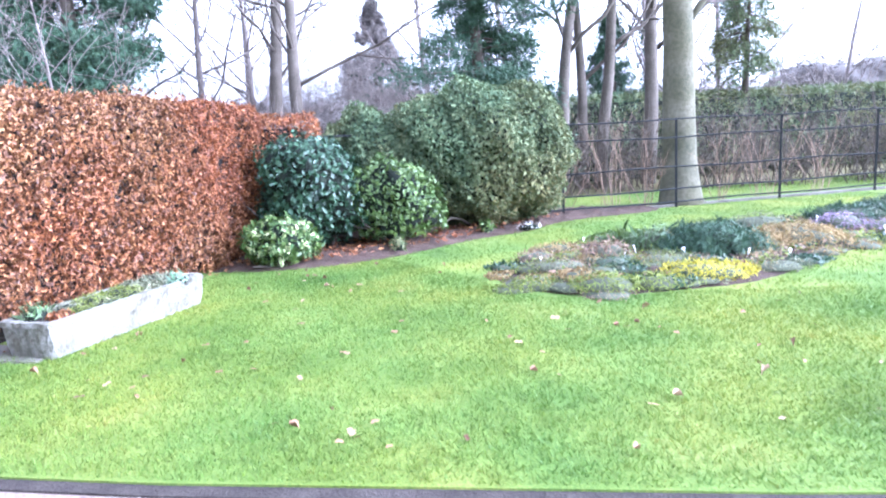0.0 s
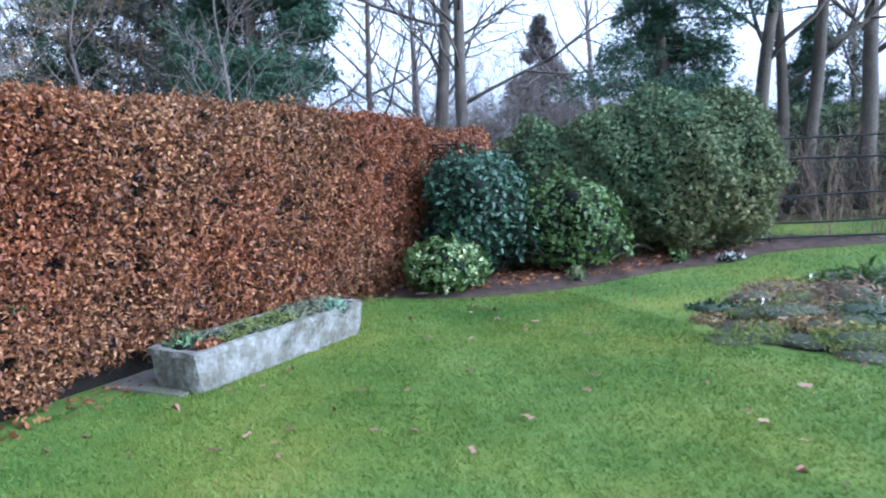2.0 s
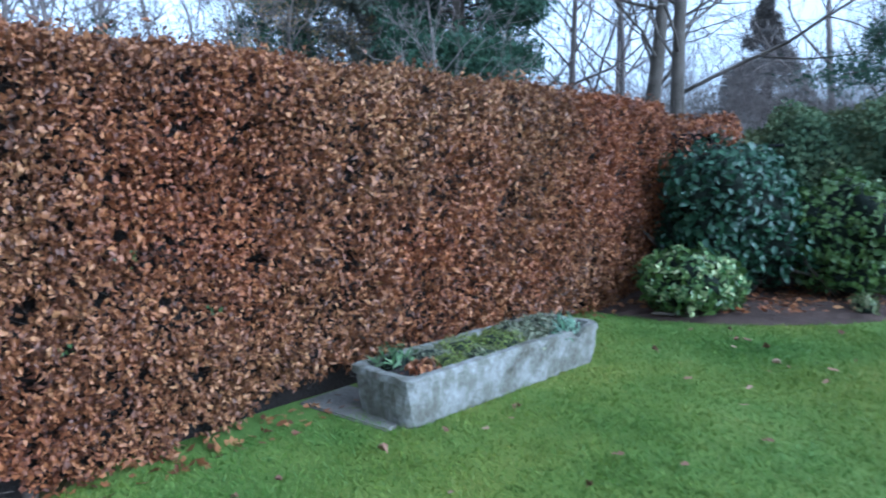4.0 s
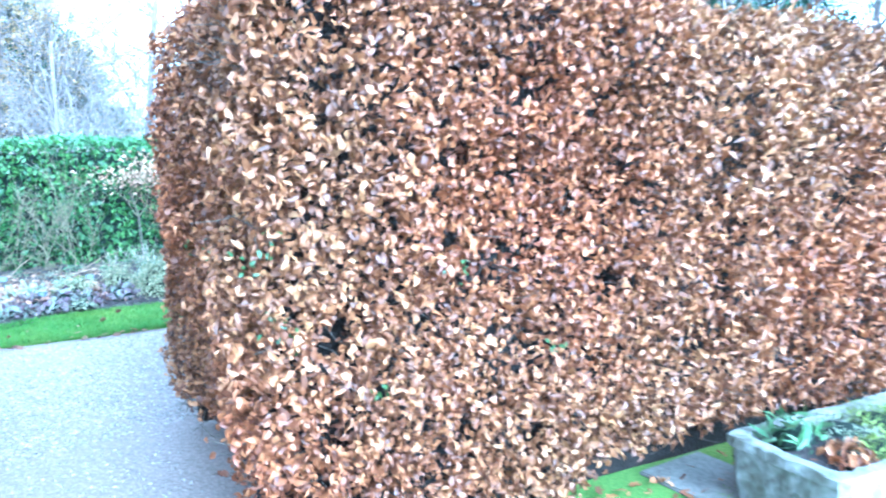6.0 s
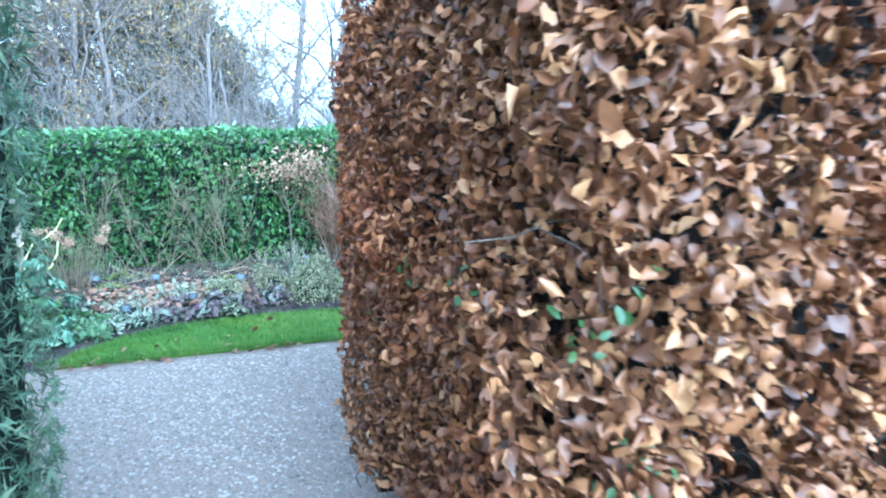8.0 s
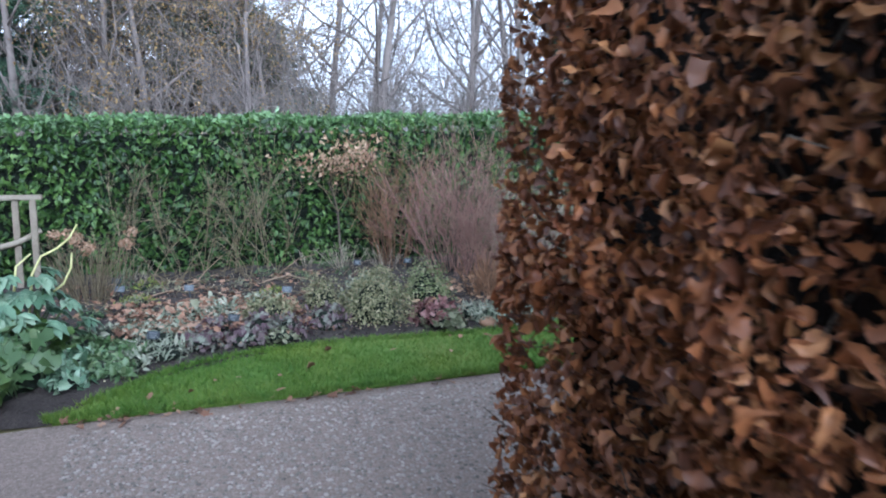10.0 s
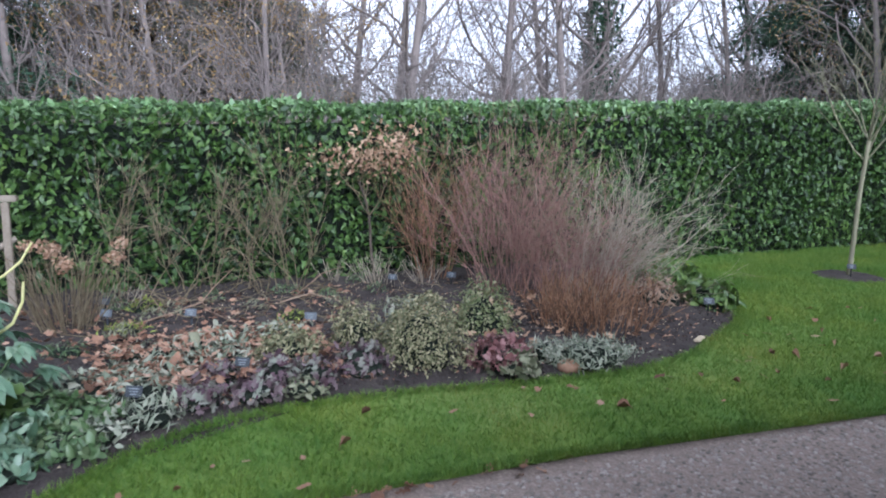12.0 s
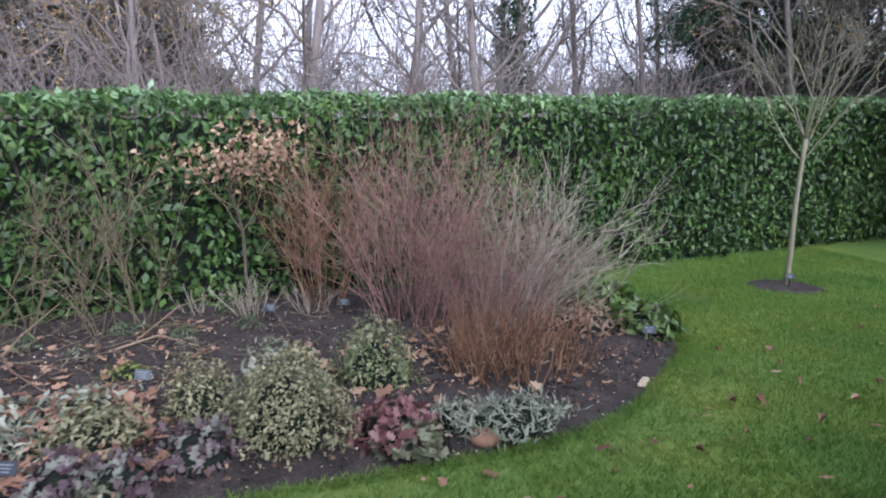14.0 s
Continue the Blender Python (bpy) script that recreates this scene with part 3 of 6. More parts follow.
# ---- hedges ----
def clipped_hedge(label, ring, height, density, leaf, shape, leafmat, coremat, rng, bumps=0.05, sink=0.16, lean=0.75, down=0.35, top_mat=None, zmin=0.04, gap=0.92, fine=None, back=1.0, low_edge=None, open_end=None):
    """A clipped hedge on an outline: a solid core painted near-black as inner shade, outer twigs and leaves on every
    side. low_edge gives the height at which its leaves begin; past the line x = open_end it is thin enough to see
    through.
    """
    ob = thing("hedge", label, "hedge")
    ring = np.array(ring, float)
    nxt = np.roll(ring, -1, axis=0)
    seg = np.linalg.norm(nxt - ring, axis=1)
    area = 0.5 * np.sum(ring[:, 0] * nxt[:, 1] - nxt[:, 0] * ring[:, 1])
    tang = (nxt - ring) / seg[:, None]
    outward = np.stack([tang[:, 1], -tang[:, 0]], 1) * (1 if area > 0 else -1)
    # solid core, its near-black colour standing for shade between the leaves
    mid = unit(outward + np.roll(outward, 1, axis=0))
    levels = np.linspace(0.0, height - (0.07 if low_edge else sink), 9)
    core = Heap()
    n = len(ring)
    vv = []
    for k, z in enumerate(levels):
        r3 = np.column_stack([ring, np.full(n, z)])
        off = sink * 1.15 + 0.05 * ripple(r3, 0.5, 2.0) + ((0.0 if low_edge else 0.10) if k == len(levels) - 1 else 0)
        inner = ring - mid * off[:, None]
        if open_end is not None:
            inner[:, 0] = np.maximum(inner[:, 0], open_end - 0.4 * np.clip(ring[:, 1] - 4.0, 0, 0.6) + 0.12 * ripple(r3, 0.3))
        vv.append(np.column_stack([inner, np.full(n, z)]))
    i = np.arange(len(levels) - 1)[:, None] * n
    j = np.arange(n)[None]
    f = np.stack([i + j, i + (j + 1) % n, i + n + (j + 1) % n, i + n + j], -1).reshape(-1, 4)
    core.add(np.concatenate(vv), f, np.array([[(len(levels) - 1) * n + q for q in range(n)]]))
    part("inner_thicket", core, coremat, ob, "solid near-black core painted as the shade inside the hedge", True)
    # leaves on the sides
    share = seg * np.where(outward[:, 0] < -0.8, back, 1.0)
    count = int(density * share.sum() * height)
    pick = rng.choice(n, count, p=share / share.sum())
    t = rng.uniform(0, 1, count)
    z = rng.uniform(zmin, height, count)
    xy = ring[pick] + t[:, None] * (nxt - ring)[pick]
    p = np.column_stack([xy, z])
    roundtop = np.clip((z - height + 0.14) / 0.14, 0, 1) ** 2 * 0.11
    depth = rng.exponential(0.045 + 0.03 * (density > 1500), count)
    gaps = ripple(p, 0.10, 5.0) + 0.6 * ripple(p, 0.045, 1.0)
    off = bumps * ripple(p, 0.45, 3.0) - depth - roundtop
    full = np.ones(count, bool)
    if low_edge:
        hollow = np.clip(ripple(p, 0.26, 9.0) - 0.38, 0, 1)
        off = off + 0.055 * ripple(p, 0.16, 7.0) + 0.085 * ripple(p, 0.62, 6.0) - 0.17 * hollow
        start = low_edge(xy)
        off = off - 0.5 * start * np.clip(1 - z / 0.55, 0, 1)
        full = (z > start + 0.07 * ripple(p, 0.12, 2.0)) & (rng.uniform(size=count) > 0.6 * hollow)
        off = np.where(xy[:, 0] + 0.15 * (xy[:, 1] - 3.7) < -5.85, np.minimum(off, -0.01), off)
        full &= (xy[:, 0] > open_end + 0.16) | (rng.uniform(size=count) < 0.55 + 0.5 * ripple(p, 0.13, 4.0))
    nr = np.column_stack([outward[pick], np.full(count, 0.15) + roundtop * 6])
    p[:, :2] += outward[pick] * off[:, None]
    keep = (gaps < gap) & full
    near = np.ones(count, bool) if fine is None else p[:, 1] > fine[0]
    if fine is not None:
        keep &= ~near | (rng.uniform(size=count) < 0.68)
    sides = leaves(Heap(), shape, p[keep & near], nr[keep & near], leaf, lean, down, 0.35, rng)
    if fine is not None:
        close = p[keep & ~near]
        leaves(sides, fine[1], close, nr[keep & ~near], leaf * np.where(close[:, 0] < -4.15, 0.64, 0.72), lean * 1.05, down, 0.4, rng, 0.075, 1.08)
    part("foliage", sides, leafmat, ob, "", True, "stuff")
    # leaves on top
    inner = ring - mid * 0.06
    k = int(abs(area) * min(density * 0.8, 1700 if low_edge else 900))
    q = fill(inner, k, rng)
    p = np.column_stack([q, np.full(k, height)])
    p[:, 2] += bumps * 0.8 * ripple(p, 0.4, 1.0) - rng.exponential(0.03, k)
    if low_edge:
        p[:, 2] += np.where(rng.uniform(size=k) < 0.12, rng.uniform(0, 0.09, k), 0)
    top = leaves(Heap(), shape, p, np.tile([0, 0, 1.0], (k, 1)), leaf, lean, 0.0, 0.35, rng)
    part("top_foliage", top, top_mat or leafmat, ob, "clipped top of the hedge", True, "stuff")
    # twigs that reach the surface
    tw = Heap()
    k = int(seg.sum() * height * (45 if density > 1500 else 5))
    pick = rng.choice(n, k, p=seg / seg.sum())
    base = ring[pick] + rng.uniform(0, 1, (k, 1)) * (nxt - ring)[pick]
    zz = rng.uniform(0.05, height - 0.1, k)
    for a in range(k):
        o = np.append(outward[pick[a]], 0)
        start = np.append(base[a], zz[a]) - o * rng.uniform(0.14, 0.24)
        way = o + 0.6 * rng.normal(size=3) + np.array([0, 0, 0.5])
        tube(tw, limb(start, way, rng.uniform(0.14, 0.3), rng, 0.25, 0.2, 3), [0.0034, 0.0027, 0.0021, 0.0012], 3)
    part("twig_mass", tw, M_TWIG, ob, "thin grey-brown twigs", True, "stuff")
    return ob, ring, outward, seg


def outline(corners, cut=0.22, cell=0.25):
    """An outline with rounded corners and short steps."""
    c = np.array(corners, float)
    out = []
    for k in range(len(c)):
        a, b, d = c[k - 1], c[k], c[(k + 1) % len(c)]
        u, w = (a - b) / np.linalg.norm(a - b), (d - b) / np.linalg.norm(d - b)
        p0, p2 = b + u * cut, b + w * cut
        for t in (0, 0.25, 0.5, 0.75, 1.0):
            out.append((1 - t) ** 2 * p0 + 2 * t * (1 - t) * b + t * t * p2)
    out = np.array(out)
    full = []
    for a, b in zip(out, np.roll(out, -1, axis=0)):
        k = max(1, int(np.linalg.norm(b - a) / cell))
        full += [a + (b - a) * i / k for i in range(k)]
    return np.array(full)


def beech_foot(xy):
    """Leaves begin higher at the hedge's end and behind the trough."""
    side = np.interp(xy[:, 1], [3.3, 3.7, 4.7, 5.0, 7.6, 9.5], [0.2, 0.02, 0.0, 0.2, 0.12, 0.0])
    return np.where(xy[:, 0] < -4.15, 0.28, side)


BEECH = outline([(-4.03, 3.3), (-2.97, 10.4), (-5.1, 10.7), (-6.2, 3.68)], 0.1)
beech, *_ = clipped_hedge("clipped beech hedge holding its russet winter leaves", BEECH, 2.2, 5200, 0.052, WRINKLED, M_BEECH, M_SHADE_CORE, np.random.default_rng(11), 0.05, 0.2, 1.0, 0.35, None, 0.03, 0.66, (5.2, CURLED), 0.25, beech_foot, -5.93)
BEECH_2 = outline([(-3.0, 10.62), (-2.35, 10.9), (-2.5, 11.8), (-3.6, 12.0), (-3.9, 10.8)], 0.2)
clipped_hedge("lower russet beech hedge beyond the clipped one", BEECH_2, 2.05, 900, 0.06, BROAD, M_BEECH, M_SHADE_CORE, np.random.default_rng(12), 0.1, 0.2, 0.8, 0.35)
LAUREL = outline([(-13.15, -4), (-13.1, 20), (-14.5, 20), (-14.5, -4)], 0.15, 0.5)
laurel, *_ = clipped_hedge("clipped glossy green laurel hedge behind the shrub bed", LAUREL, 1.93, 740, 0.084, BROAD, M_LAUREL, M_GREEN_SHADE_CORE, np.random.default_rng(13), 0.08, 0.2, 0.65, 0.5, M_LAURELTOP, gap=0.75, back=0.2)
raise_along(laurel, 2.4, 1.83, 0.034, 1.93)
DARK = outline([(-4.1, -3), (-4.1, 2.48), (-5.5, 2.62), (-5.6, -3)], 0.08)
clipped_hedge("dark green clipped hedge beside the gap", DARK, 2.2, 1300, 0.05, TUFT, M_DARKHEDGE, M_GREEN_SHADE_CORE, np.random.default_rng(14), 0.03, 0.14, 0.7, 0.2)

# ---- stone trough ----
trough = thing("stone_trough", "long weathered grey stone trough planted with alpines", "trough", (-3.0, 5.14, 0.0))
trough.rotation_euler = (0, 0, radians(-11.9))
TL, TW, TH = 1.98, 0.54, 0.31


def trough_ring(inset, flare):
    c = [(-TW + inset - flare, inset - flare), (-inset + flare, inset - flare), (-inset + flare, TL - inset + flare), (-TW + inset - flare, TL - inset + flare)]
    return outline(c, 0.07 if inset < 0.05 else 0.06, 0.12)


tb = bmesh.new()
rings = []
for z, inset, flare in ((0.0, 0.03, 0.0), (0.12, 0.012, 0.0), (TH - 0.05, 0.002, 0.0), (TH - 0.045, 0.0, 0.008), (TH - 0.006, 0.0, 0.009), (TH, 0.0, 0.002), (TH, 0.05, 0.0), (TH - 0.012, 0.056, 0.0), (TH - 0.14, 0.08, 0.0)):
    rr = trough_ring(inset, flare)
    m = 96
    along = np.cumsum(np.r_[0, np.linalg.norm(np.diff(np.vstack([rr, rr[:1]]), axis=0), axis=1)])
    s = np.linspace(0, along[-1], m, endpoint=False)
    loop = np.vstack([rr, rr[:1]])
    xy = np.stack([np.interp(s, along, loop[:, 0]), np.interp(s, along, loop[:, 1])], 1)
    p3 = np.column_stack([xy, np.full(m, z)])
    xy = xy + 0.005 * ripple(p3, 0.12)[:, None] + 0.004 * RNG.normal(size=(m, 2))
    zz = z + (0.006 * ripple(p3, 0.15, 4.0) if z > 0.25 else 0)
    # a chipped notch near the far end of the rim
    if z > TH - 0.06:
        zz = zz - 0.085 * np.exp(-((xy[:, 1] - 1.68) / 0.05) ** 2) * (xy[:, 0] > -0.12)
    rings.append([tb.verts.new((x, y, q)) for (x, y), q in zip(xy, np.broadcast_to(zz, m))])
for lo, up in zip(rings, rings[1:]):
    for i in range(m):
        tb.faces.new((lo[i], lo[(i + 1) % m], up[(i + 1) % m], up[i]))
tb.faces.new(rings[-1])
tb.faces.new(rings[0][::-1])
part("trough_body", tb, M_STONE, trough, "pale lichen-stained stone with a chipped rim")
soil_ring = trough_ring(0.07, 0.0)
part("trough_soil", mound(soil_ring, 0.05, 0.15, TH - 0.06, cell=0.05, rough=0.012), M_SOIL, trough, "dark soil", True)
slab_thing = part("paving_slab", box_bm(0.8, 0.44, 0.03, 0.01), M_PAVING, None, "mossy grey paving slab under the trough's end", False)
tagged(slab_thing, category="paving slab")
slab_thing.location, slab_thing.rotation_euler = (-3.5, 5.36, -0.014), (0, 0, radians(-6))


def cushion(name, label, category, at, rx, ry, h, leaf, shape, mat, count, rng, down=-0.3, lean=0.6, group="", core=M_GREEN_SHADE_CORE, lumps=0.15, depth=0.07):
    """A low rounded plant: a core, by default near-black as painted shade, and small leaves on an uneven dome."""
    ob = thing(name, label, category, at, group)
    d = rng.normal(size=(count, 3))
    d[:, 2] = np.abs(d[:, 2])
    d = unit(d)
    r = 1 + lumps * ripple(d + np.array(at), 0.35, at[0]) - rng.exponential(depth, count)
    p = d * r[:, None] * np.array([rx, ry, h])
    p[:, 2] = np.maximum(p[:, 2], 0.005)
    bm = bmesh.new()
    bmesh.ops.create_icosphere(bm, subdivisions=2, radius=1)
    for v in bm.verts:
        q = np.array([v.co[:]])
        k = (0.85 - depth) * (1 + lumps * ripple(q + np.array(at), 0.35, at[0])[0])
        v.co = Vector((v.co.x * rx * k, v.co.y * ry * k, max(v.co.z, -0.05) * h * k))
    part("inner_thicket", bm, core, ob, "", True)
    part("foliage", leaves(Heap(), shape, p, d * np.array([1, 1, 1.3]), leaf, lean, down, 0.4, rng), mat, ob, "", True, "stuff")
    return ob


rg = np.random.default_rng(21)
tm = Matrix.Translation((-3.0, 5.14, TH - 0.04)) @ Matrix.Rotation(radians(-11.9), 4, "Z")
for px, py, rx, ry, h, lf, shp, mt, cnt, lab in (
        (-0.37, 0.27, 0.12, 0.15, 0.13, 0.08, NARROW, M_BERGENIA, 90, "tuft of fleshy blue-green leaves in the trough"),
        (-0.17, 0.33, 0.11, 0.15, 0.05, 0.045, CURLED, M_BEECH, 90, "heap of brown dead leaves in the trough"),
        (-0.15, 0.58, 0.11, 0.16, 0.06, 0.03, NARROW, M_MOSSYELLOW, 420, "mossy yellow-green cushion at the trough rim"),
        (-0.33, 0.6, 0.17, 0.2, 0.08, 0.03, NARROW, M_SAGE, 420, "dull grey-green cushion in the trough"),
        (-0.3, 0.9, 0.19, 0.24, 0.10, 0.03, NARROW, M_MOSSYELLOW, 700, "mossy yellow-green cushion in the trough"),
        (-0.14, 0.9, 0.12, 0.2, 0.07, 0.03, NARROW, M_EUONYMUS, 420, "bright yellow-green mossy mat in the trough"),
        (-0.24, 1.22, 0.21, 0.24, 0.10, 0.03, NARROW, M_MOSSYELLOW, 800, "mossy yellow-green cushion in the trough"),
        (-0.32, 1.52, 0.17, 0.2, 0.10, 0.035, OVAL, M_SAGE, 420, "low sage-green cushion in the trough"),
        (-0.15, 1.55, 0.13, 0.2, 0.06, 0.05, OVAL, M_SAGE, 260, "grey-blue rosettes in the trough"),
        (-0.3, 1.9, 0.18, 0.22, 0.09, 0.06, NARROW, M_SAGE, 420, "feathery grey-green tuft in the trough"),
        (-0.10, 1.95, 0.12, 0.22, 0.07, 0.10, NARROW, M_FATSIA, 70, "blue-green leaves drooping over the chipped rim")):
    q = tm @ Vector((px, py * 0.845, 0))
    cushion("alpine_plant", lab, "plant", tuple(q), rx, ry * 0.86, h, lf, shp, mt, cnt, rg, -0.4, 0.7, "alpines in the trough")


# ---- shrubs of the border ----
def shrub(name, label, at, rx, ry, h, leaf, shape, mat, density, rng, lumps=0.16, lump_size=0.45, lean=0.7, down=0.2, core=M_GREEN_SHADE_CORE, low=0.12, stems=True):
    """A leafy bush: stems, a core, by default near-black as painted shade, and leaves in clumps on an uneven outline.
    """
    ob = thing(name, label, "shrub", at)
    area = 4 * rx * h + 3 * rx * ry
    count = int(area * density)
    d = unit(rng.normal(size=(count, 3)))
    c = np.array([0, 0, h * 0.5])
    size = np.array([rx, ry, h * 0.5])
    seed = abs(at[0] * 3.1 + at[1])

    def reach(u):
        # squarer than a ball, with clumps
        box = 1 / np.maximum((np.abs(u) ** 3).sum(1) ** (1 / 3), 0.5)
        w = u * size
        return (0.55 + 0.45 * box) * (1 + lumps * ripple(w, lump_size, seed) + 0.5 * lumps * ripple(w, lump_size * 0.4, seed + 2))

    r = reach(d) - rng.exponential(0.07, count)
    p = c + d * r[:, None] * size
    keep = p[:, 2] > low * h * (0.6 + 0.8 * rng.uniform(size=count))
    bm = bmesh.new()
    bmesh.ops.create_icosphere(bm, subdivisions=4, radius=1)
    co = np.array([v.co[:] for v in bm.verts])
    rr = reach(unit(co)) * 0.84
    for v, k in zip(bm.verts, rr):
        q = c + np.array(v.co[:]) * k * size
        v.co = (q[0], q[1], max(q[2], low * h * 0.9))
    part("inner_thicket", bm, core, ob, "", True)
    part("foliage", leaves(Heap(), shape, p[keep], (d / size * rx)[keep], leaf, lean, down, 0.4, rng), mat, ob, "", True, "stuff")
    if stems:
        st = Heap()
        for _ in range(9):
            a = rng.uniform(0, 6.28)
            tube(st, limb((0.2 * rx * math.cos(a), 0.2 * ry * math.sin(a), -0.05), (0.8 * math.cos(a), 0.8 * math.sin(a), 1), h * 0.7, rng), np.linspace(0.03, 0.012, 6), 5)
        part("stems", st, M_TWIG, ob, "", True)
    return ob


rs = np.random.default_rng(31)
skimmia = shrub("skimmia", "low rounded green shrub with pale cream flower clusters", (-2.42, 9.05, 0.02), 0.5, 0.45, 0.62, 0.08, OVAL, M_CAMELLIA, 700, rs, 0.15, 0.25, 0.7, 0.1, M_GREEN_SHADE_CORE, 0.05)
for k in range(44):
    d = unit(rs.normal(size=3) + np.array([0.1, -0.5, 0.5]))
    q = np.array([0, 0, 0.31]) + d * np.array([0.5, 0.45, 0.32]) * rs.uniform(0.88, 1.0)
    e = unit(rs.normal(size=(16, 3)) + d)
    part("flower_head", leaves(Heap(), OVAL, q + e * 0.035, e, 0.058, 0.5, -0.1, 0.3, rs), M_VARIEG, skimmia, "pale cream flower cluster", True)
shrub("rhododendron", "rounded dark green rhododendron bush", (-2.3, 10.2, 0.03), 0.78, 0.8, 1.66, 0.085, OVAL, M_RHODO, 620, rs, 0.2, 0.32, 0.6, 0.3)
shrub("camellia", "rounded mid-green evergreen bush", (-1.12, 10.5, 0.03), 0.72, 0.7, 1.24, 0.075, OVAL, M_CAMELLIA, 800, rs, 0.22, 0.28, 0.6, 0.3)
shrub("yew_bush", "broad spreading grey-green evergreen bush", (0.15, 12.4, 0.03), 1.55, 1.3, 2.4, 0.072, BROAD, M_YEW, 2500, rs, 0.13, 0.42, 0.9, 0.1, M_GREEN_SHADE_CORE, 0.0)
shrub("yew_bush", "olive-green evergreen bush behind the rhododendron", (-1.6, 12.6, 0.03), 1.25, 1.1, 2.05, 0.072, BROAD, M_YEW, 2100, rs, 0.2, 0.45, 1.0, -0.2)
cushion("snowdrop_clump", "small clump of white flowers at the border's edge", "flowers", (0.95, 11.45, 0.04), 0.22, 0.12, 0.10, 0.05, NARROW, M_WHITEFLOWER, 90, rs, -0.6)
cushion("seedling_plant", "small yellow-green seedling in the border", "plant", (-0.95, 9.75, 0.05), 0.1, 0.1, 0.16, 0.08, OVAL, M_EUONYMUS, 70, rs, -0.6)
cushion("seedling_plant", "small dark green plant in the leaf litter", "plant", (0.25, 11.2, 0.05), 0.12, 0.1, 0.18, 0.08, OVAL, M_CAMELLIA, 70, rs, -0.6)

# ---- iron fence ----
fence = thing("iron_fence", "black iron estate fence with five rails", "fence", (1.2, 12.92, 0))
fdir = np.array([0.941, 0.338])
for z in (0.12, 0.36, 0.78, 1.35, 1.68):
    h = Heap()
    pts = [(fdir[0] * s, fdir[1] * s, z + 0.012 * math.sin(s * 1.7 + z * 5)) for s in np.linspace(-7, 19, 40)]
    tube(h, pts, np.full(40, 0.017), 6)
    part("rail", h, M_IRON, fence, "", True)
for k, s in enumerate(np.arange(-6.6, 19, 2.35)):
    part("post", box_bm(0.045, 0.03, 1.74, 0.006, (fdir[0] * s, fdir[1] * s, -0.06)), M_IRON, fence)
kerb = part("kerb", box_bm(26, 0.14, 0.09, 0.012), M_PAVING, None, "low weathered stone kerb under the fence")
tagged(kerb, category="kerb", kind="structure")
kerb.location, kerb.rotation_euler = (1.2 + 6 * 0.941 - 0.338 * 0.25, 12.92 + 6 * 0.338 + 0.941 * 0.25, -0.055), (0, 0, math.atan2(0.338, 0.941))
track = part("pavement", box_bm(30, 1.5, 0.03, 0), M_PAVING, None, "worn grey footpath beyond the fence")
tagged(track, category="path", kind="structure")
track.location, track.rotation_euler = (1.2 + 6 * 0.941 - 0.338 * 1.5, 12.92 + 6 * 0.338 + 0.941 * 1.5, -0.065), (0, 0, math.atan2(0.338, 0.941))


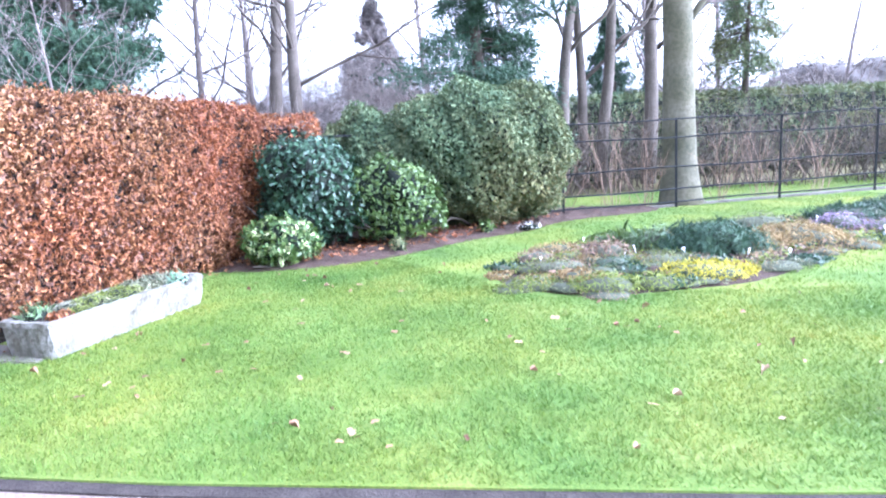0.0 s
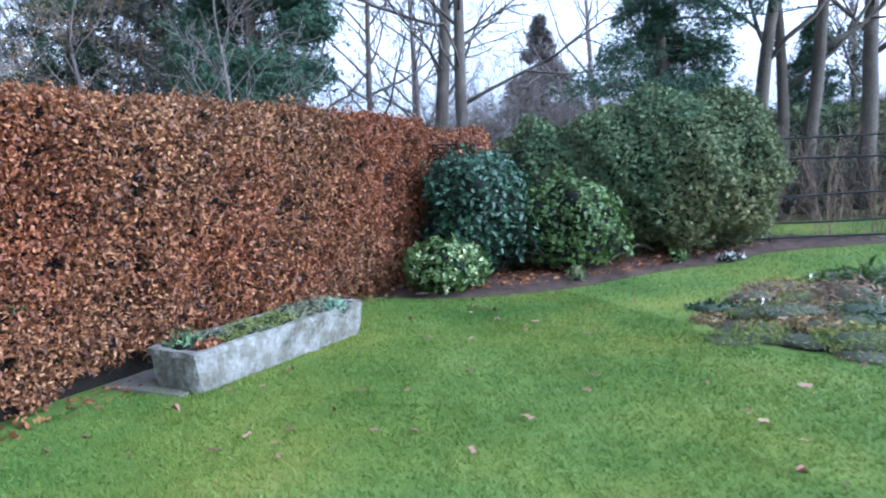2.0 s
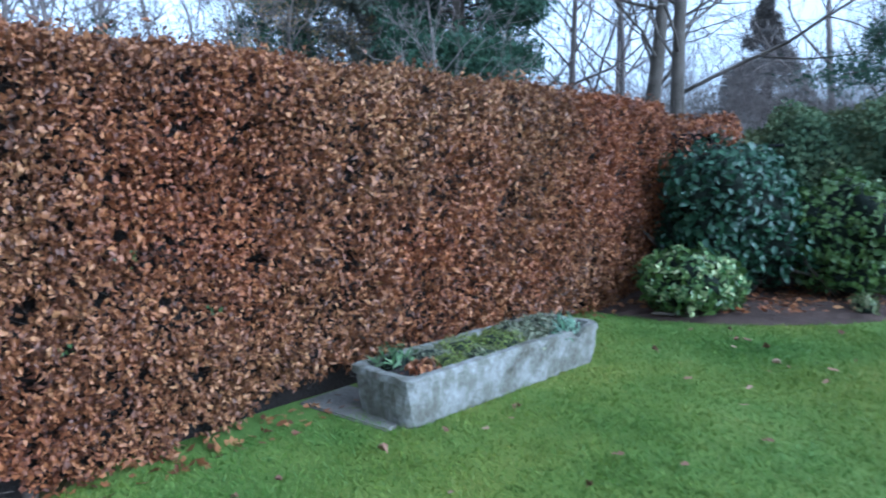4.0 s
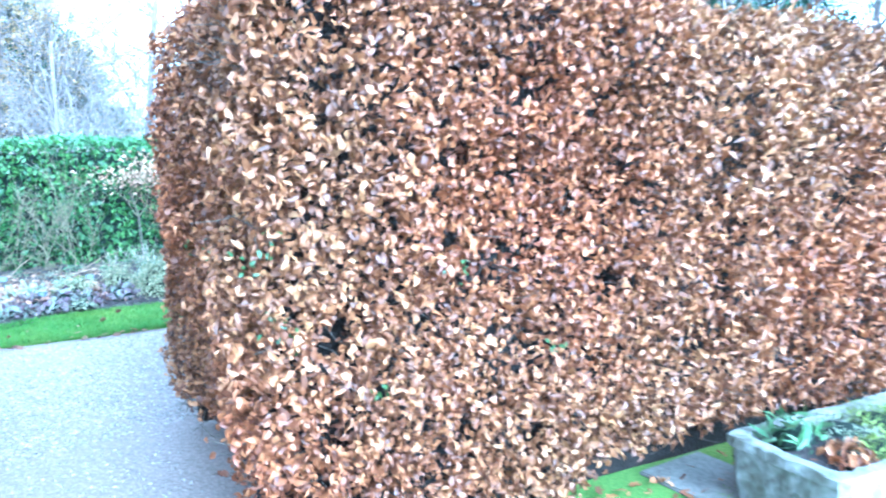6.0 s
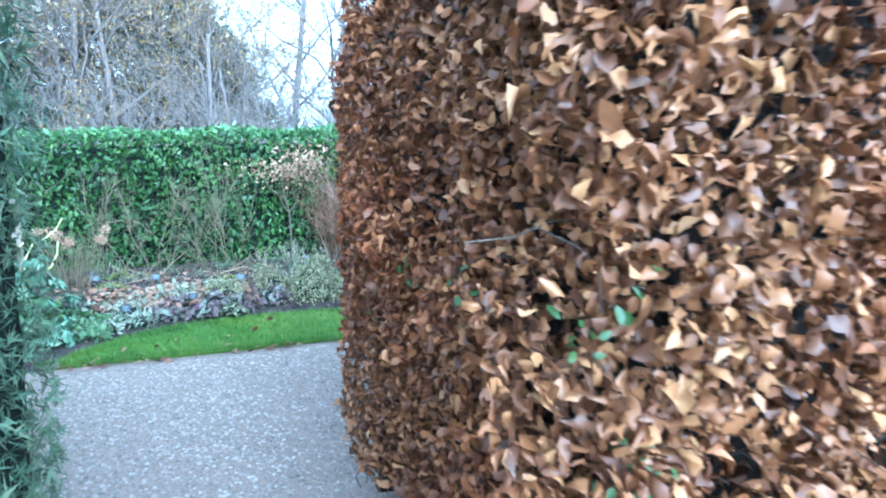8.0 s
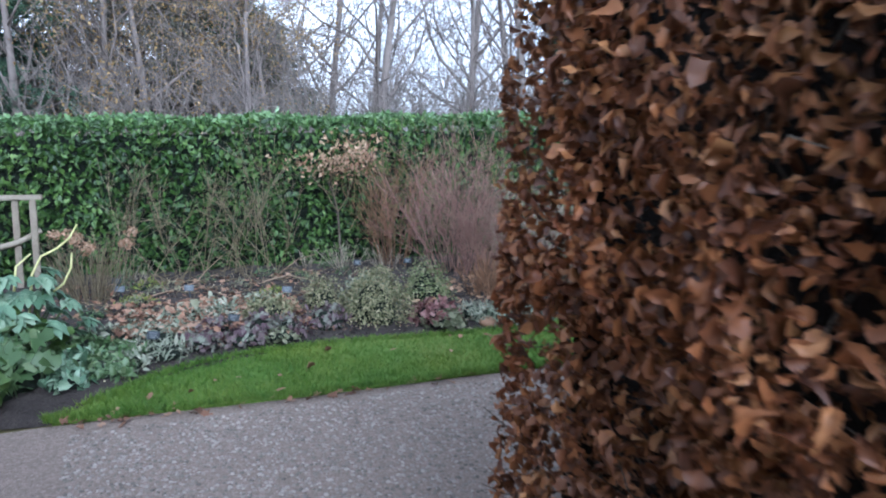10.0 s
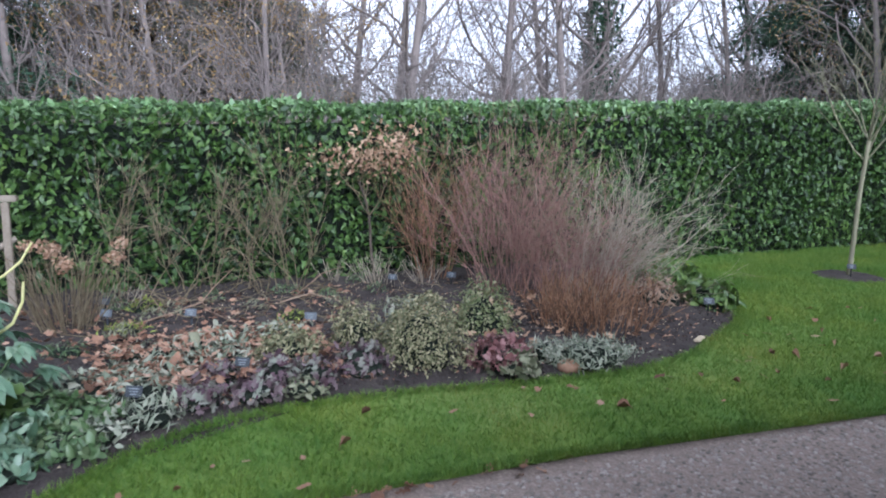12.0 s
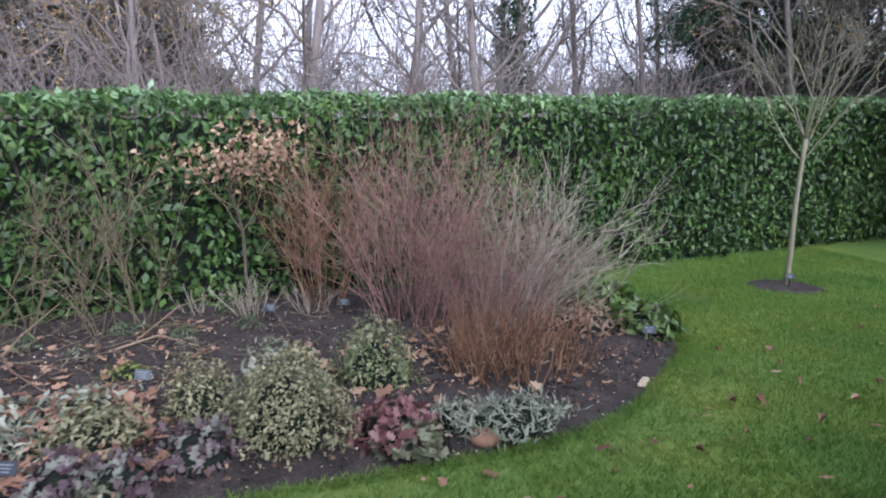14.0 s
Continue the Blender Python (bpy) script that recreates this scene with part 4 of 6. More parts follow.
# ---- trees ----
def bare_tree(label, at, height, radius, rng, levels=3, kids=7, spread=0.75, bark=M_HAZED_BARK, lean=(0, 0), first=0.3, rise=0.35, foliage=None, group="", trunk_share=0.75, ivy=0.0, flare=0.0, least=0.007):
    """A leafless tree: a tapered trunk, limbs and twigs; foliage: (material, leaf size, count) for leaves that still hang."""
    ob = thing("tree", label, "tree", at, group)
    top = limb((0, 0, -0.1), (lean[0], lean[1], 1), height * trunk_share, rng, 0.028, 0.1, 10)
    rad = radius * np.linspace(1, 0.42, 11)
    if flare:
        fine = np.linspace(0, 1, 4) ** 1.5
        extra = np.array([top[0] + (top[1] - top[0]) * q for q in fine[:-1]])
        top = np.vstack([extra, top[1:]])
        rad = np.concatenate([radius * (1 + flare * np.array([1.0, 0.45, 0.12])), rad[1:]])
    tr = Heap()
    tube(tr, top, rad, 14 if radius > 0.2 else 9)
    part("trunk", tr, bark, ob, "", True)
    tips = []
    n = len(top)
    for i in range(kids):
        t = first + (1 - first) * (i + rng.uniform(0.1, 0.9)) / kids
        x = t * (n - 1)
        a = min(int(x), n - 2)
        p = top[a] + (x - a) * (top[a + 1] - top[a])
        ang = i * 2.4 + rng.uniform(-0.5, 0.5)
        d = np.array([math.cos(ang) * spread, math.sin(ang) * spread, 0.55 + 0.5 * t])
        br = Heap()
        grow(br, tips, p, d, height * rng.uniform(0.26, 0.42) * (1.15 - 0.45 * t), min(rad[a] * 0.45, 0.075 if flare else 0.065), levels - 1, rng, 5, 0.75, rise, 0.55, 0.17, 0.3, least)
        part("limb", br, bark, ob, "", True)
    br = Heap()
    grow(br, tips, top[-1], top[-1] - top[-2], height * (1 - trunk_share) * 1.1, rad[-1], levels - 1, rng, 5, 0.7, 0.3, 0.55, 0.17, 0.2, least)
    part("limb", br, bark, ob, "", True)
    if foliage:
        mat, size, count = foliage
        tips = np.array(tips)
        p = tips[rng.integers(0, len(tips), count)] + rng.normal(size=(count, 3)) * size * 2.2
        part("crown", leaves(Heap(), BROAD, p, rng.normal(size=(count, 3)), size, 0.8, 0.4, 0.4, rng), mat, ob, "sparse leaves still hanging", True, "stuff")
    if ivy:
        k = int(height * ivy)
        z = rng.uniform(0.0, height * trunk_share * 0.8, k)
        ang = rng.uniform(0, 6.28, k)
        cx = np.interp(z, top[:, 2], top[:, 0])
        cy = np.interp(z, top[:, 2], top[:, 1])
        rr = np.interp(z, top[:, 2], rad) + rng.uniform(0.02, 0.35, k)
        p = np.column_stack([cx + rr * np.cos(ang), cy + rr * np.sin(ang), z])
        part("ivy", leaves(Heap(), BROAD, p, np.column_stack([np.cos(ang), np.sin(ang), 0 * ang]), 0.16, 0.7, 0.4, 0.4, rng), M_HAZED_CONIFER, ob, "dark ivy on the trunk", True, "stuff")
    return ob


def conifer(label, at, height, width, rng, mat=M_HAZED_CONIFER, count=5000, leaf=0.4, base=0.05, droop=0.25, column=0.5, group="", ragged=0.25):
    """An evergreen: a trunk, tiers of boughs and sprays of needles with gaps between."""
    ob = thing("conifer", label, "tree", at, group)
    tr = Heap()
    tube(tr, limb((0, 0, -0.1), (0, 0, 1), height, rng, 0.015, 0, 8), np.linspace(width * 0.06 + 0.04, 0.02, 9), 8)
    part("trunk", tr, M_TWIG, ob, "", True)
    bows, pts, nrm = Heap(), [], []
    tiers = int(34 + height * 4)
    per = max(6, count // tiers)
    for i in range(tiers):
        t = base + (1 - base) * (i + rng.uniform(0, 1)) / tiers
        z = t * height
        ang = rng.uniform(0, 6.28)
        reach = 0.5 * width * (1 - t) ** column * (1 + ragged * rng.normal())
        reach = max(reach, 0.15)
        d = np.array([math.cos(ang), math.sin(ang), 0.15])
        line = limb((0, 0, z), d, reach, rng, 0.10, -droop, 5)
        tube(bows, line, np.linspace(0.03, 0.008, 6), 4)
        s = rng.uniform(0.25, 1.0, per) ** 0.7 * 5
        a = np.minimum(s.astype(int), 4)
        q = line[a] + (s - a)[:, None] * (line[a + 1] - line[a])
        side = np.cross(d, [0, 0, 1.0])
        q = q + side * (rng.normal(size=(per, 1)) * 0.24 * reach) + rng.normal(size=(per, 3)) * np.array([0.1, 0.1, 0.16]) * (0.5 + 0.3 * reach)
        pts.append(q)
        nrm.append(np.tile(d * 0.5 + np.array([0, 0, 0.9]), (per, 1)))
    part("bough_mass", bows, M_TWIG, ob, "", True, "stuff")
    part("crown", leaves(Heap(), TUFT, np.concatenate(pts), np.concatenate(nrm), leaf, 0.8, 0.5, 0.4, rng), mat, ob, "", True, "stuff")
    return ob


rt = np.random.default_rng(41)
bare_tree("tall tree with a broad algae-green trunk beside the fence", (4.08, 14.5, 0), 13.0, 0.35, rt, 3, 9, 0.9, M_GREENBARK, (0.0, 0.0), 0.38, 0.2, None, "", 0.8, 0, 0.5)
TREES = "bare trees beyond the fence"
for x, y, h, r, lx, kid in ((2.05, 18.9, 11, 0.19, -0.01, 7), (2.75, 19.8, 11, 0.16, 0.0, 6), (3.15, 19.7, 12, 0.18, 0.05, 6), (4.6, 20.5, 12, 0.22, 0.04, 8)):
    bare_tree("bare tree with a straight brown trunk beyond the fence", (x, y, 0), h, r, rt, 3, kid, 0.8, M_BARK, (lx, 0), 0.32, 0.3, None, TREES, 0.8)
for x, y, h, r, lx in ((-7.9, 25.6, 17, 0.29, 0.0), (-6.5, 23.9, 16, 0.25, 0.02), (-11.7, 28.4, 14, 0.17, 0.0), (-10.6, 31, 14, 0.16, 0.0), (-14.5, 27, 14, 0.2, 0.02)):
    bare_tree("tall bare tree with spreading limbs behind the beech hedge", (x, y, 0), h, r, rt, 4 if r > 0.22 else 3, 14, 0.9, M_BARK if r > 0.22 else M_HAZED_BARK, (lx, 0), 0.28, 0.15, None, "bare trees behind the beech hedge", 0.75)
bare_tree("thin pale grey bare tree close behind the beech hedge", (-8.6, 13.9, 0), 6.2, 0.05, np.random.default_rng(43), 3, 12, 0.5, M_HAZED_BARK, (0.02, 0), 0.2, 0.5, None, "", 0.7, 0, 0, 0.006)
conifer("dark feathery evergreen with open boughs behind the border", (0.1, 17.9, 0), 7.6, 3.6, rt, M_HAZED_CONIFER, 30000, 0.18, 0.1, 0.2, 0.45, "", 0.3)
conifer("tall dark green cypress behind the beech hedge", (-10.3, 17.8, 0), 10, 5.0, rt, M_HAZED_CONIFER, 40000, 0.28, 0.05, 0.1, 0.35, "", 0.12)
conifer("dull grey-green conifer behind the beech hedge", (-15.2, 20.5, 0), 10, 5.5, rt, M_DULLFIR, 16000, 0.32, 0.03, 0.2, 0.4)
conifer("broad dark evergreen behind the beech hedge", (-19, 20, 0), 10, 6.0, rt, M_HAZED_CONIFER, 26000, 0.25, 0.05, 0.25, 0.4)
conifer("small brownish conical conifer in the distance", (-6.3, 38, 0), 8.8, 8.0, rt, M_HAZED_BROWNFIR, 20000, 0.35, 0.03, 0.2, 1.0, "", 0.12)
conifer("dark evergreen among the bare trunks", (4.1, 24, 0), 5.2, 2.6, rt, M_HAZED_CONIFER, 9000, 0.2, 0.05, 0.2, 0.5)
weeper = conifer("tall tree with drooping tufted foliage beyond the fence", (8.1, 23.2, 0), 6.5, 2.4, rt, M_YEW, 6000, 0.2, 0.5, 0.9, 0.25)
# overhanging boughs high behind the border
bough = thing("pine_bough", "dark overhanging pine bough against the sky", "branch", (3.6, 15.2, 4.6))
bh, bp = Heap(), []
for k in range(7):
    line = limb((0.5, 0, 0.2), (-1, rt.uniform(-0.6, 0.6), rt.uniform(0.0, 0.35)), rt.uniform(2.2, 3.8), rt, 0.12, -0.2, 6)
    tube(bh, line, np.linspace(0.05, 0.012, 7), 5)
    bp.append(line[rt.integers(1, 7, 260)] + rt.normal(size=(260, 3)) * np.array([0.25, 0.3, 0.12]))
part("limb", bh, M_BARK, bough, "", True)
part("foliage", leaves(Heap(), TUFT, np.concatenate(bp), np.tile([0, 0, 1.0], (7 * 260, 1)), 0.2, 0.6, 0.2, 0.4, rt), M_HAZED_CONIFER, bough, "", True, "stuff")

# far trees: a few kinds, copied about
kinds = [bare_tree("bare grey-brown woodland tree in the distance", (-22, 9, 0), 11, 0.13, rt, 4, 9, 0.75, M_HAZED_BARK, (0.03, 0), 0.22, 0.3, None, "bare woodland trees", 0.75, 0, 0, 0.009),
         bare_tree("bare woodland tree with leaning upper limbs", (-24, 12.5, 0), 12, 0.15, rt, 4, 9, 0.8, M_HAZED_BARK, (0.08, 0.05), 0.2, 0.2, None, "bare woodland trees", 0.7, 0, 0, 0.009),
         bare_tree("thin-stemmed tree with a few yellowed leaves", (-19.5, 2.6, 0), 7.5, 0.10, rt, 4, 10, 0.9, M_HAZED_BARK, (0.02, 0.04), 0.12, 0.3, (M_YELLOWLEAF, 0.062, 4200), "yellowed woodland trees", 0.7, 0, 0, 0.008),
         bare_tree("ivy-clad bare tree in the woodland", (-23, 15.5, 0), 11, 0.18, rt, 3, 9, 0.8, M_HAZED_BARK, (0.0, 0.03), 0.25, 0.3, None, "ivy-clad trees", 0.75, 130, 0, 0.009)]
WEST = [(0, -26, 6.5, 1.1), (1, -21.5, 13.6, 0.9), (2, -18.5, 5.2, 0.85), (2, -20.5, 0.4, 1.0), (3, -27, 3, 1.0), (0, -23, 18, 0.9), (1, -28, 17, 1.1), (2, -21, -1.8, 1.1), (0, -30, 10, 1.2), (3, -21, 21, 1.0), (0, -19.8, 17.5, 0.75), (1, -25, 24, 1.0), (2, -18.8, 20.5, 0.8), (0, -31, 5, 1.1), (1, -33, 13, 1.2), (3, -30, 20, 1.1), (0, -20, 10.8, 0.7), (2, -24, 4.5, 1.1), (1, -19, 26, 1.0), (0, -22, 29, 1.1)]
NORTH = [(0, -16, 30, 1.1), (1, -3, 36, 1.2), (0, 1, 33, 1.1), (3, 6.5, 30, 0.9), (1, 10, 33, 1.0), (0, -20, 25, 1.0), (3, -18, 20, 0.9), (1, -13, 36, 1.2), (0, 14, 30, 0.8), (2, -12.5, 21, 1.0), (2, -16, 18, 1.1), (0, -24, 33, 1.2), (1, 5.8, 24.5, 0.85), (3, -0.5, 27, 0.8)]
for k, x, y, s in WEST + NORTH:
    c = copy_thing(kinds[k], pose(x, y, 0, 0, 0, rt.uniform(0, 360)))
    c.scale = (s, s, s * rt.uniform(0.92, 1.1))
conifer("dark evergreen tree behind the laurel hedge", (-21, -2.5, 0), 8, 5.5, rt, M_HAZED_CONIFER, 16000, 0.25, 0.03, 0.2, 0.35)
conifer("dark evergreen tree in the woodland", (-19.6, 0.5, 0), 7.2, 3.4, np.random.default_rng(44), M_HAZED_CONIFER, 12000, 0.22, 0.03, 0.2, 0.4)
conifer("dark evergreen tree in the woodland", (-21.8, 4.6, 0), 6.3, 3.4, np.random.default_rng(45), M_DULLFIR, 9000, 0.22, 0.03, 0.2, 0.4)
conifer("dark evergreen tree in the woodland", (-23, 5.6, 0), 5.6, 3.2, rt, M_HAZED_CONIFER, 10000, 0.25, 0.03, 0.2, 0.4)
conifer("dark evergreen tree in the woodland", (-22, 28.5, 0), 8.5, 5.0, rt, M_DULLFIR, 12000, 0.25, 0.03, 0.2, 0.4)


def thicket(label, at, sx, sy, h, stems, rng, mat=M_HAZED_BARK):
    """Tangled bare undergrowth."""
    ob = thing("thicket", label, "undergrowth", at, kind="stuff")
    hp = Heap()
    for _ in range(stems):
        p = np.array([rng.uniform(-sx, sx), rng.uniform(-sy, sy), -0.08])
        hh = h * rng.uniform(0.55, 1.1)
        line = limb(p, rng.normal(size=3) * 0.28 + np.array([0, 0, 1]), hh, rng, 0.2, 0.1, 3)
        tube(hp, line, np.linspace(0.016, 0.004, 4), 3)
        for _ in range(7):
            a = rng.integers(1, 3)
            tube(hp, limb(line[a], rng.normal(size=3) * 0.8 + np.array([0, 0, 0.8]), hh * rng.uniform(0.2, 0.45), rng, 0.25, 0.1, 2), [0.007, 0.006, 0.003], 3)
    part("stems", hp, mat, ob, "", True, "stuff")
    return ob


rk = np.random.default_rng(51)
thicket("tangled brown undergrowth behind the laurel hedge", (-18, 8, 0), 1.8, 15, 4.0, 1000, rk)
thicket("tangled bare undergrowth beyond the fence", (6.0, 18.6, 0), 9, 1.2, 2.3, 560, rk, M_TWIG)
thicket("tangled brown scrub behind the border", (-4.5, 22, 0), 5, 2, 3.2, 420, rk)
FARHEDGE = outline([(-2, 19.5), (20, 26.5), (19, 28.5), (-3, 22)], 0.3, 0.8)
clipped_hedge("dull olive hedge beyond the iron fence", FARHEDGE, 2.5, 150, 0.2, TUFT, M_YEW, M_GREEN_SHADE_CORE, np.random.default_rng(52), 0.15, 0.2)
thicket("tall tangled bare scrub deep in the woodland", (-27, 12, 0), 3, 22, 7.5, 1000, rk)
thicket("tangled bare saplings beyond the fence", (2, 29, 0), 13, 1.5, 5.5, 420, rk)
thicket("tall tangled bare scrub behind the beech hedge", (-12, 30, 0), 13, 2.5, 7.0, 750, rk)
SCRUB = [(-5.5, 31, 3.2), (-11, 33, 3.4), (-36, -8, 5.5), (-37, 0, 5), (-36, 8, 1.5), (-37, 16, 1.5), (-36, 24, 2.6), (-34, 33, 5.5), (-26, 40, 5), (-17, 43, 4.5), (-8, 44, 4.5), (1, 44, 4.2), (10, 42, 4), (19, 40, 4.5), (27, 34, 5)]
for x, y, hh in SCRUB:
    shrub("distant_scrub", "hazy brown scrub at the far edge of the woodland", (x, y, -0.05), 5.2, 4.0, hh, 0.55, TUFT, M_HAZED_BROWNFIR, 11, rk, 0.28, 1.6, 0.9, -0.2, M_HAZED_BROWNFIR, 0.0, False)
for x, y, hh, w in ((-22, 0.2, 7.5, 4.6), (-24.5, 3.6, 7.0, 4.4), (-22.5, 6.2, 4.6, 3.4)):
    conifer("dull evergreen tree amid the bare woodland", (x, y, 0), hh, w, rk, M_DULLFIR, 11000, 0.25, 0.03, 0.15, 0.35, "dull evergreens")
for k, x, y, s in ((2, -19.2, 3.6, 0.9), (2, -18.6, 1.4, 0.95), (2, -19.8, 6.0, 0.7), (0, -25, 1.5, 1.0)):
    t = copy_thing(kinds[k], pose(x, y, 0, 0, 0, rk.uniform(0, 360)))
    t.scale = (s, s, s)
edge = np.array([(20, 3.05), (1.8, 3.1), (-1.1, 3.2), (-2.6, 3.32), (-4.0, 3.6), (-4.0, 3.5), (-2.6, 3.22), (-1.1, 3.1), (1.8, 3.0), (20, 2.95)])
lawn_edge = part("trim", slab(edge, -0.012, -0.07), M_SOIL, None, "dark cut soil edge between lawn and path")
tagged(lawn_edge, category="lawn edge", kind="structure")


# ---- shrub bed: woody plants ----
def twiggy(name, label, at, h, spread, stems, rng, mat, thick=0.006, side=4, lean=(0, 0), rise=0.2, wobble=0.12, base=0.12, group="", short=0.6, tangle=0.45):
    """A leafless shrub of many stems from one foot."""
    ob = thing(name, label, "shrub", at, group)
    rest, twigs = Heap(), Heap()
    for one in range(stems):
        hp = Heap() if one < 36 else rest
        a, r = rng.uniform(0, 6.28), rng.uniform(0, 1) ** 0.6
        foot = np.array([base * r * math.cos(a), base * r * math.sin(a), -0.04])
        out = np.array([lean[0] + spread * r * math.cos(a), lean[1] + spread * r * math.sin(a), 1.0])
        ln = h * rng.uniform(short, 1.05)
        line = limb(foot, out, ln, rng, wobble, rise, 6)
        tube(hp, line, np.linspace(thick, thick * 0.35, 7), 3)
        for _ in range(side):
            k = rng.integers(2, 6)
            w = unit(line[k + 1 if k < 6 else k] - line[k - 1]) + rng.normal(size=3) * tangle
            tube(twigs, limb(line[k], w, ln * rng.uniform(0.15, 0.4), rng, wobble, rise, 3), np.linspace(thick * 0.5, thick * 0.25, 4), 3)
        if one < 36:
            part("stem", hp, mat, ob, "", True)
    part("twig_mass", twigs, mat, ob, "", True, "stuff")
    if stems > 36:
        part("stem_mass", rest, mat, ob, "", True, "stuff")
    return ob


rp = np.random.default_rng(61)
twiggy("dogwood", "tall leafless dogwood with dull red stems", (-11.8, 6.35, 0.06), 1.85, 0.36, 80, rp, M_REDTWIG, 0.0042, 15, (0, -0.04), 0.2, 0.17, 0.34, short=0.5, tangle=0.6)
twiggy("twiggy_shrub", "leafless shrub of dense purplish-brown twigs", (-11.4, 6.8, 0.06), 1.25, 0.6, 110, rp, M_REDTWIG, 0.0026, 16, (0.02, 0.08), 0.2, 0.22, 0.4, short=0.4, tangle=0.75)
twiggy("arching_shrub", "leafless shrub with pale grey arching whips", (-11.25, 6.95, 0.06), 1.6, 0.65, 70, rp, M_GREYTWIG, 0.0045, 9, (0.08, 0.72), 0.0, 0.19, 0.3, short=0.45, tangle=0.5)
twiggy("spiraea", "low dome of dense tan-brown upright stems", (-10.45, 6.38, 0.06), 0.5, 0.42, 210, rp, M_SPIRAEA, 0.0055, 4, (0, 0), 0.35, 0.15, 0.46, short=0.45)
twiggy("orange_stem_shrub", "upright shrub with dull orange-brown stems", (-12.65, 5.9, 0.06), 1.55, 0.4, 38, rp, M_SPIRAEA, 0.005, 12, (0, 0), 0.2, 0.13, 0.16, tangle=0.55)
for x, y, hh, sp, n in ((-12.75, 3.45, 1.6, 0.24, 9), (-12.6, 4.4, 1.75, 0.16, 8), (-12.85, 2.85, 1.45, 0.24, 7), (-12.8, 3.9, 1.5, 0.2, 6)):
    twiggy("bare_shrub", "thin leafless shrub of grey-brown stems by the laurel", (x, y, 0.06), hh, sp, n, rp, M_DULLTWIG, 0.0055, 15, (0, 0), 0.15, 0.18, 0.24, "thin bare shrubs", tangle=0.38)
for x, y, n in ((-12.3, 3.3, 6), (-12.5, 4.1, 7)):
    cut = twiggy("cut_branches", "cut leafless branches lying on the soil", (x, y, 0.1), 0.8, 1.1, n, rp, M_DULLTWIG, 0.006, 6, (0.3, 0.1), -1.2, 0.17, 0.08)
    tagged(cut, category="branches")
for lab, forks in (("pale forked dead branch lying on the soil", (((-11.55, 2.85, 0.09), (-11.85, 3.2, 0.1), (-12.1, 3.5, 0.13), (-12.35, 3.62, 0.2), (-12.75, 3.85, 0.3)), ((-12.1, 3.5, 0.13), (-11.75, 3.55, 0.12), (-11.3, 3.72, 0.1), (-11.0, 3.87, 0.09)), ((-11.85, 3.2, 0.1), (-12.3, 3.1, 0.18), (-12.7, 3.2, 0.26)))),
                   ("small pale forked stick on the soil", (((-12.0, 4.15, 0.1), (-12.1, 4.45, 0.14), (-11.75, 4.65, 0.12)), ((-12.1, 4.3, 0.12), (-12.5, 4.65, 0.24), (-12.6, 4.9, 0.28))))):
    ob = thing("fallen_branch", lab, "branch")
    for k, pts in enumerate(forks):
        part("branch", tube(Heap(), pts, np.linspace(0.009, 0.004, len(pts)) * (1 - 0.25 * k), 6), M_TANTWIG, ob, "", True)
for x, y, hh, n in ((-12.6, 5.25, 0.4, 26), (-12.5, 5.75, 0.36, 20), (-12.9, 4.9, 0.3, 16), (-12.3, 2.9, 0.3, 14)):
    twiggy("dead_perennial", "withered low perennial with bare brown stalks", (x, y, 0.07), hh, 0.6, n, rp, M_GREYTWIG, 0.004, 4, (0, 0), 0.1, 0.15, 0.12, "withered perennials")

# small tree with dry leaves
dry = thing("small_tree", "slender little tree with dry pinkish leaves still on", "tree", (-12.95, 5.33, 0.03))
hp, tips = Heap(), []
stem = limb((0, 0, -0.05), (0, 0.02, 1), 1.15, rp, 0.09, 0.05, 6)
tube(hp, stem, np.linspace(0.018, 0.012, 7), 7)
part("trunk", hp, M_TWIG, dry, "", True)
hp = Heap()
for k in range(9):
    a = k * 2.4
    grow(hp, tips, stem[-1 - k % 3], (0.9 * math.cos(a), 0.9 * math.sin(a), 0.75), 0.6, 0.008, 1, rp, 4, 0.7, 0.2, 0.6, 0.15, 0.3, 0.002)
part("limb_tangle", hp, M_DULLTWIG, dry, "", True, "stuff")
tips = np.array(tips)
tips = tips[tips[:, 2] > 1.2]
p = tips[rp.integers(0, len(tips), 700)] + rp.normal(size=(700, 3)) * np.array([0.09, 0.13, 0.07])
part("crown", leaves(Heap(), CURLED, p, rp.normal(size=(700, 3)), 0.05, 0.8, 0.6, 0.4, rp, 0.06), M_DRYLEAF, dry, "dry pinkish-brown leaves", True, "stuff")

# hydrangea with dead heads
hyd = twiggy("hydrangea", "leafless hydrangea with dried brown flower heads", (-11.8, 2.52, 0.06), 0.7, 0.5, 80, rp, M_DULLTWIG, 0.0055, 2, (0, 0), 0.2, 0.08, 0.2)
for k in range(10):
    a, r = rp.uniform(0, 6.28), rp.uniform(0.08, 0.45)
    c = np.array([r * math.cos(a), r * math.sin(a), rp.uniform(0.52, 0.7)])
    d = unit(rp.normal(size=(46, 3)))
    part("flower_head", leaves(Heap(), OVAL, c + d * np.array([0.055, 0.055, 0.04]), d, 0.035, 0.5, 0.1, 0.3, rp), M_FLOWERHEAD, hyd, "dried papery flower head", True)

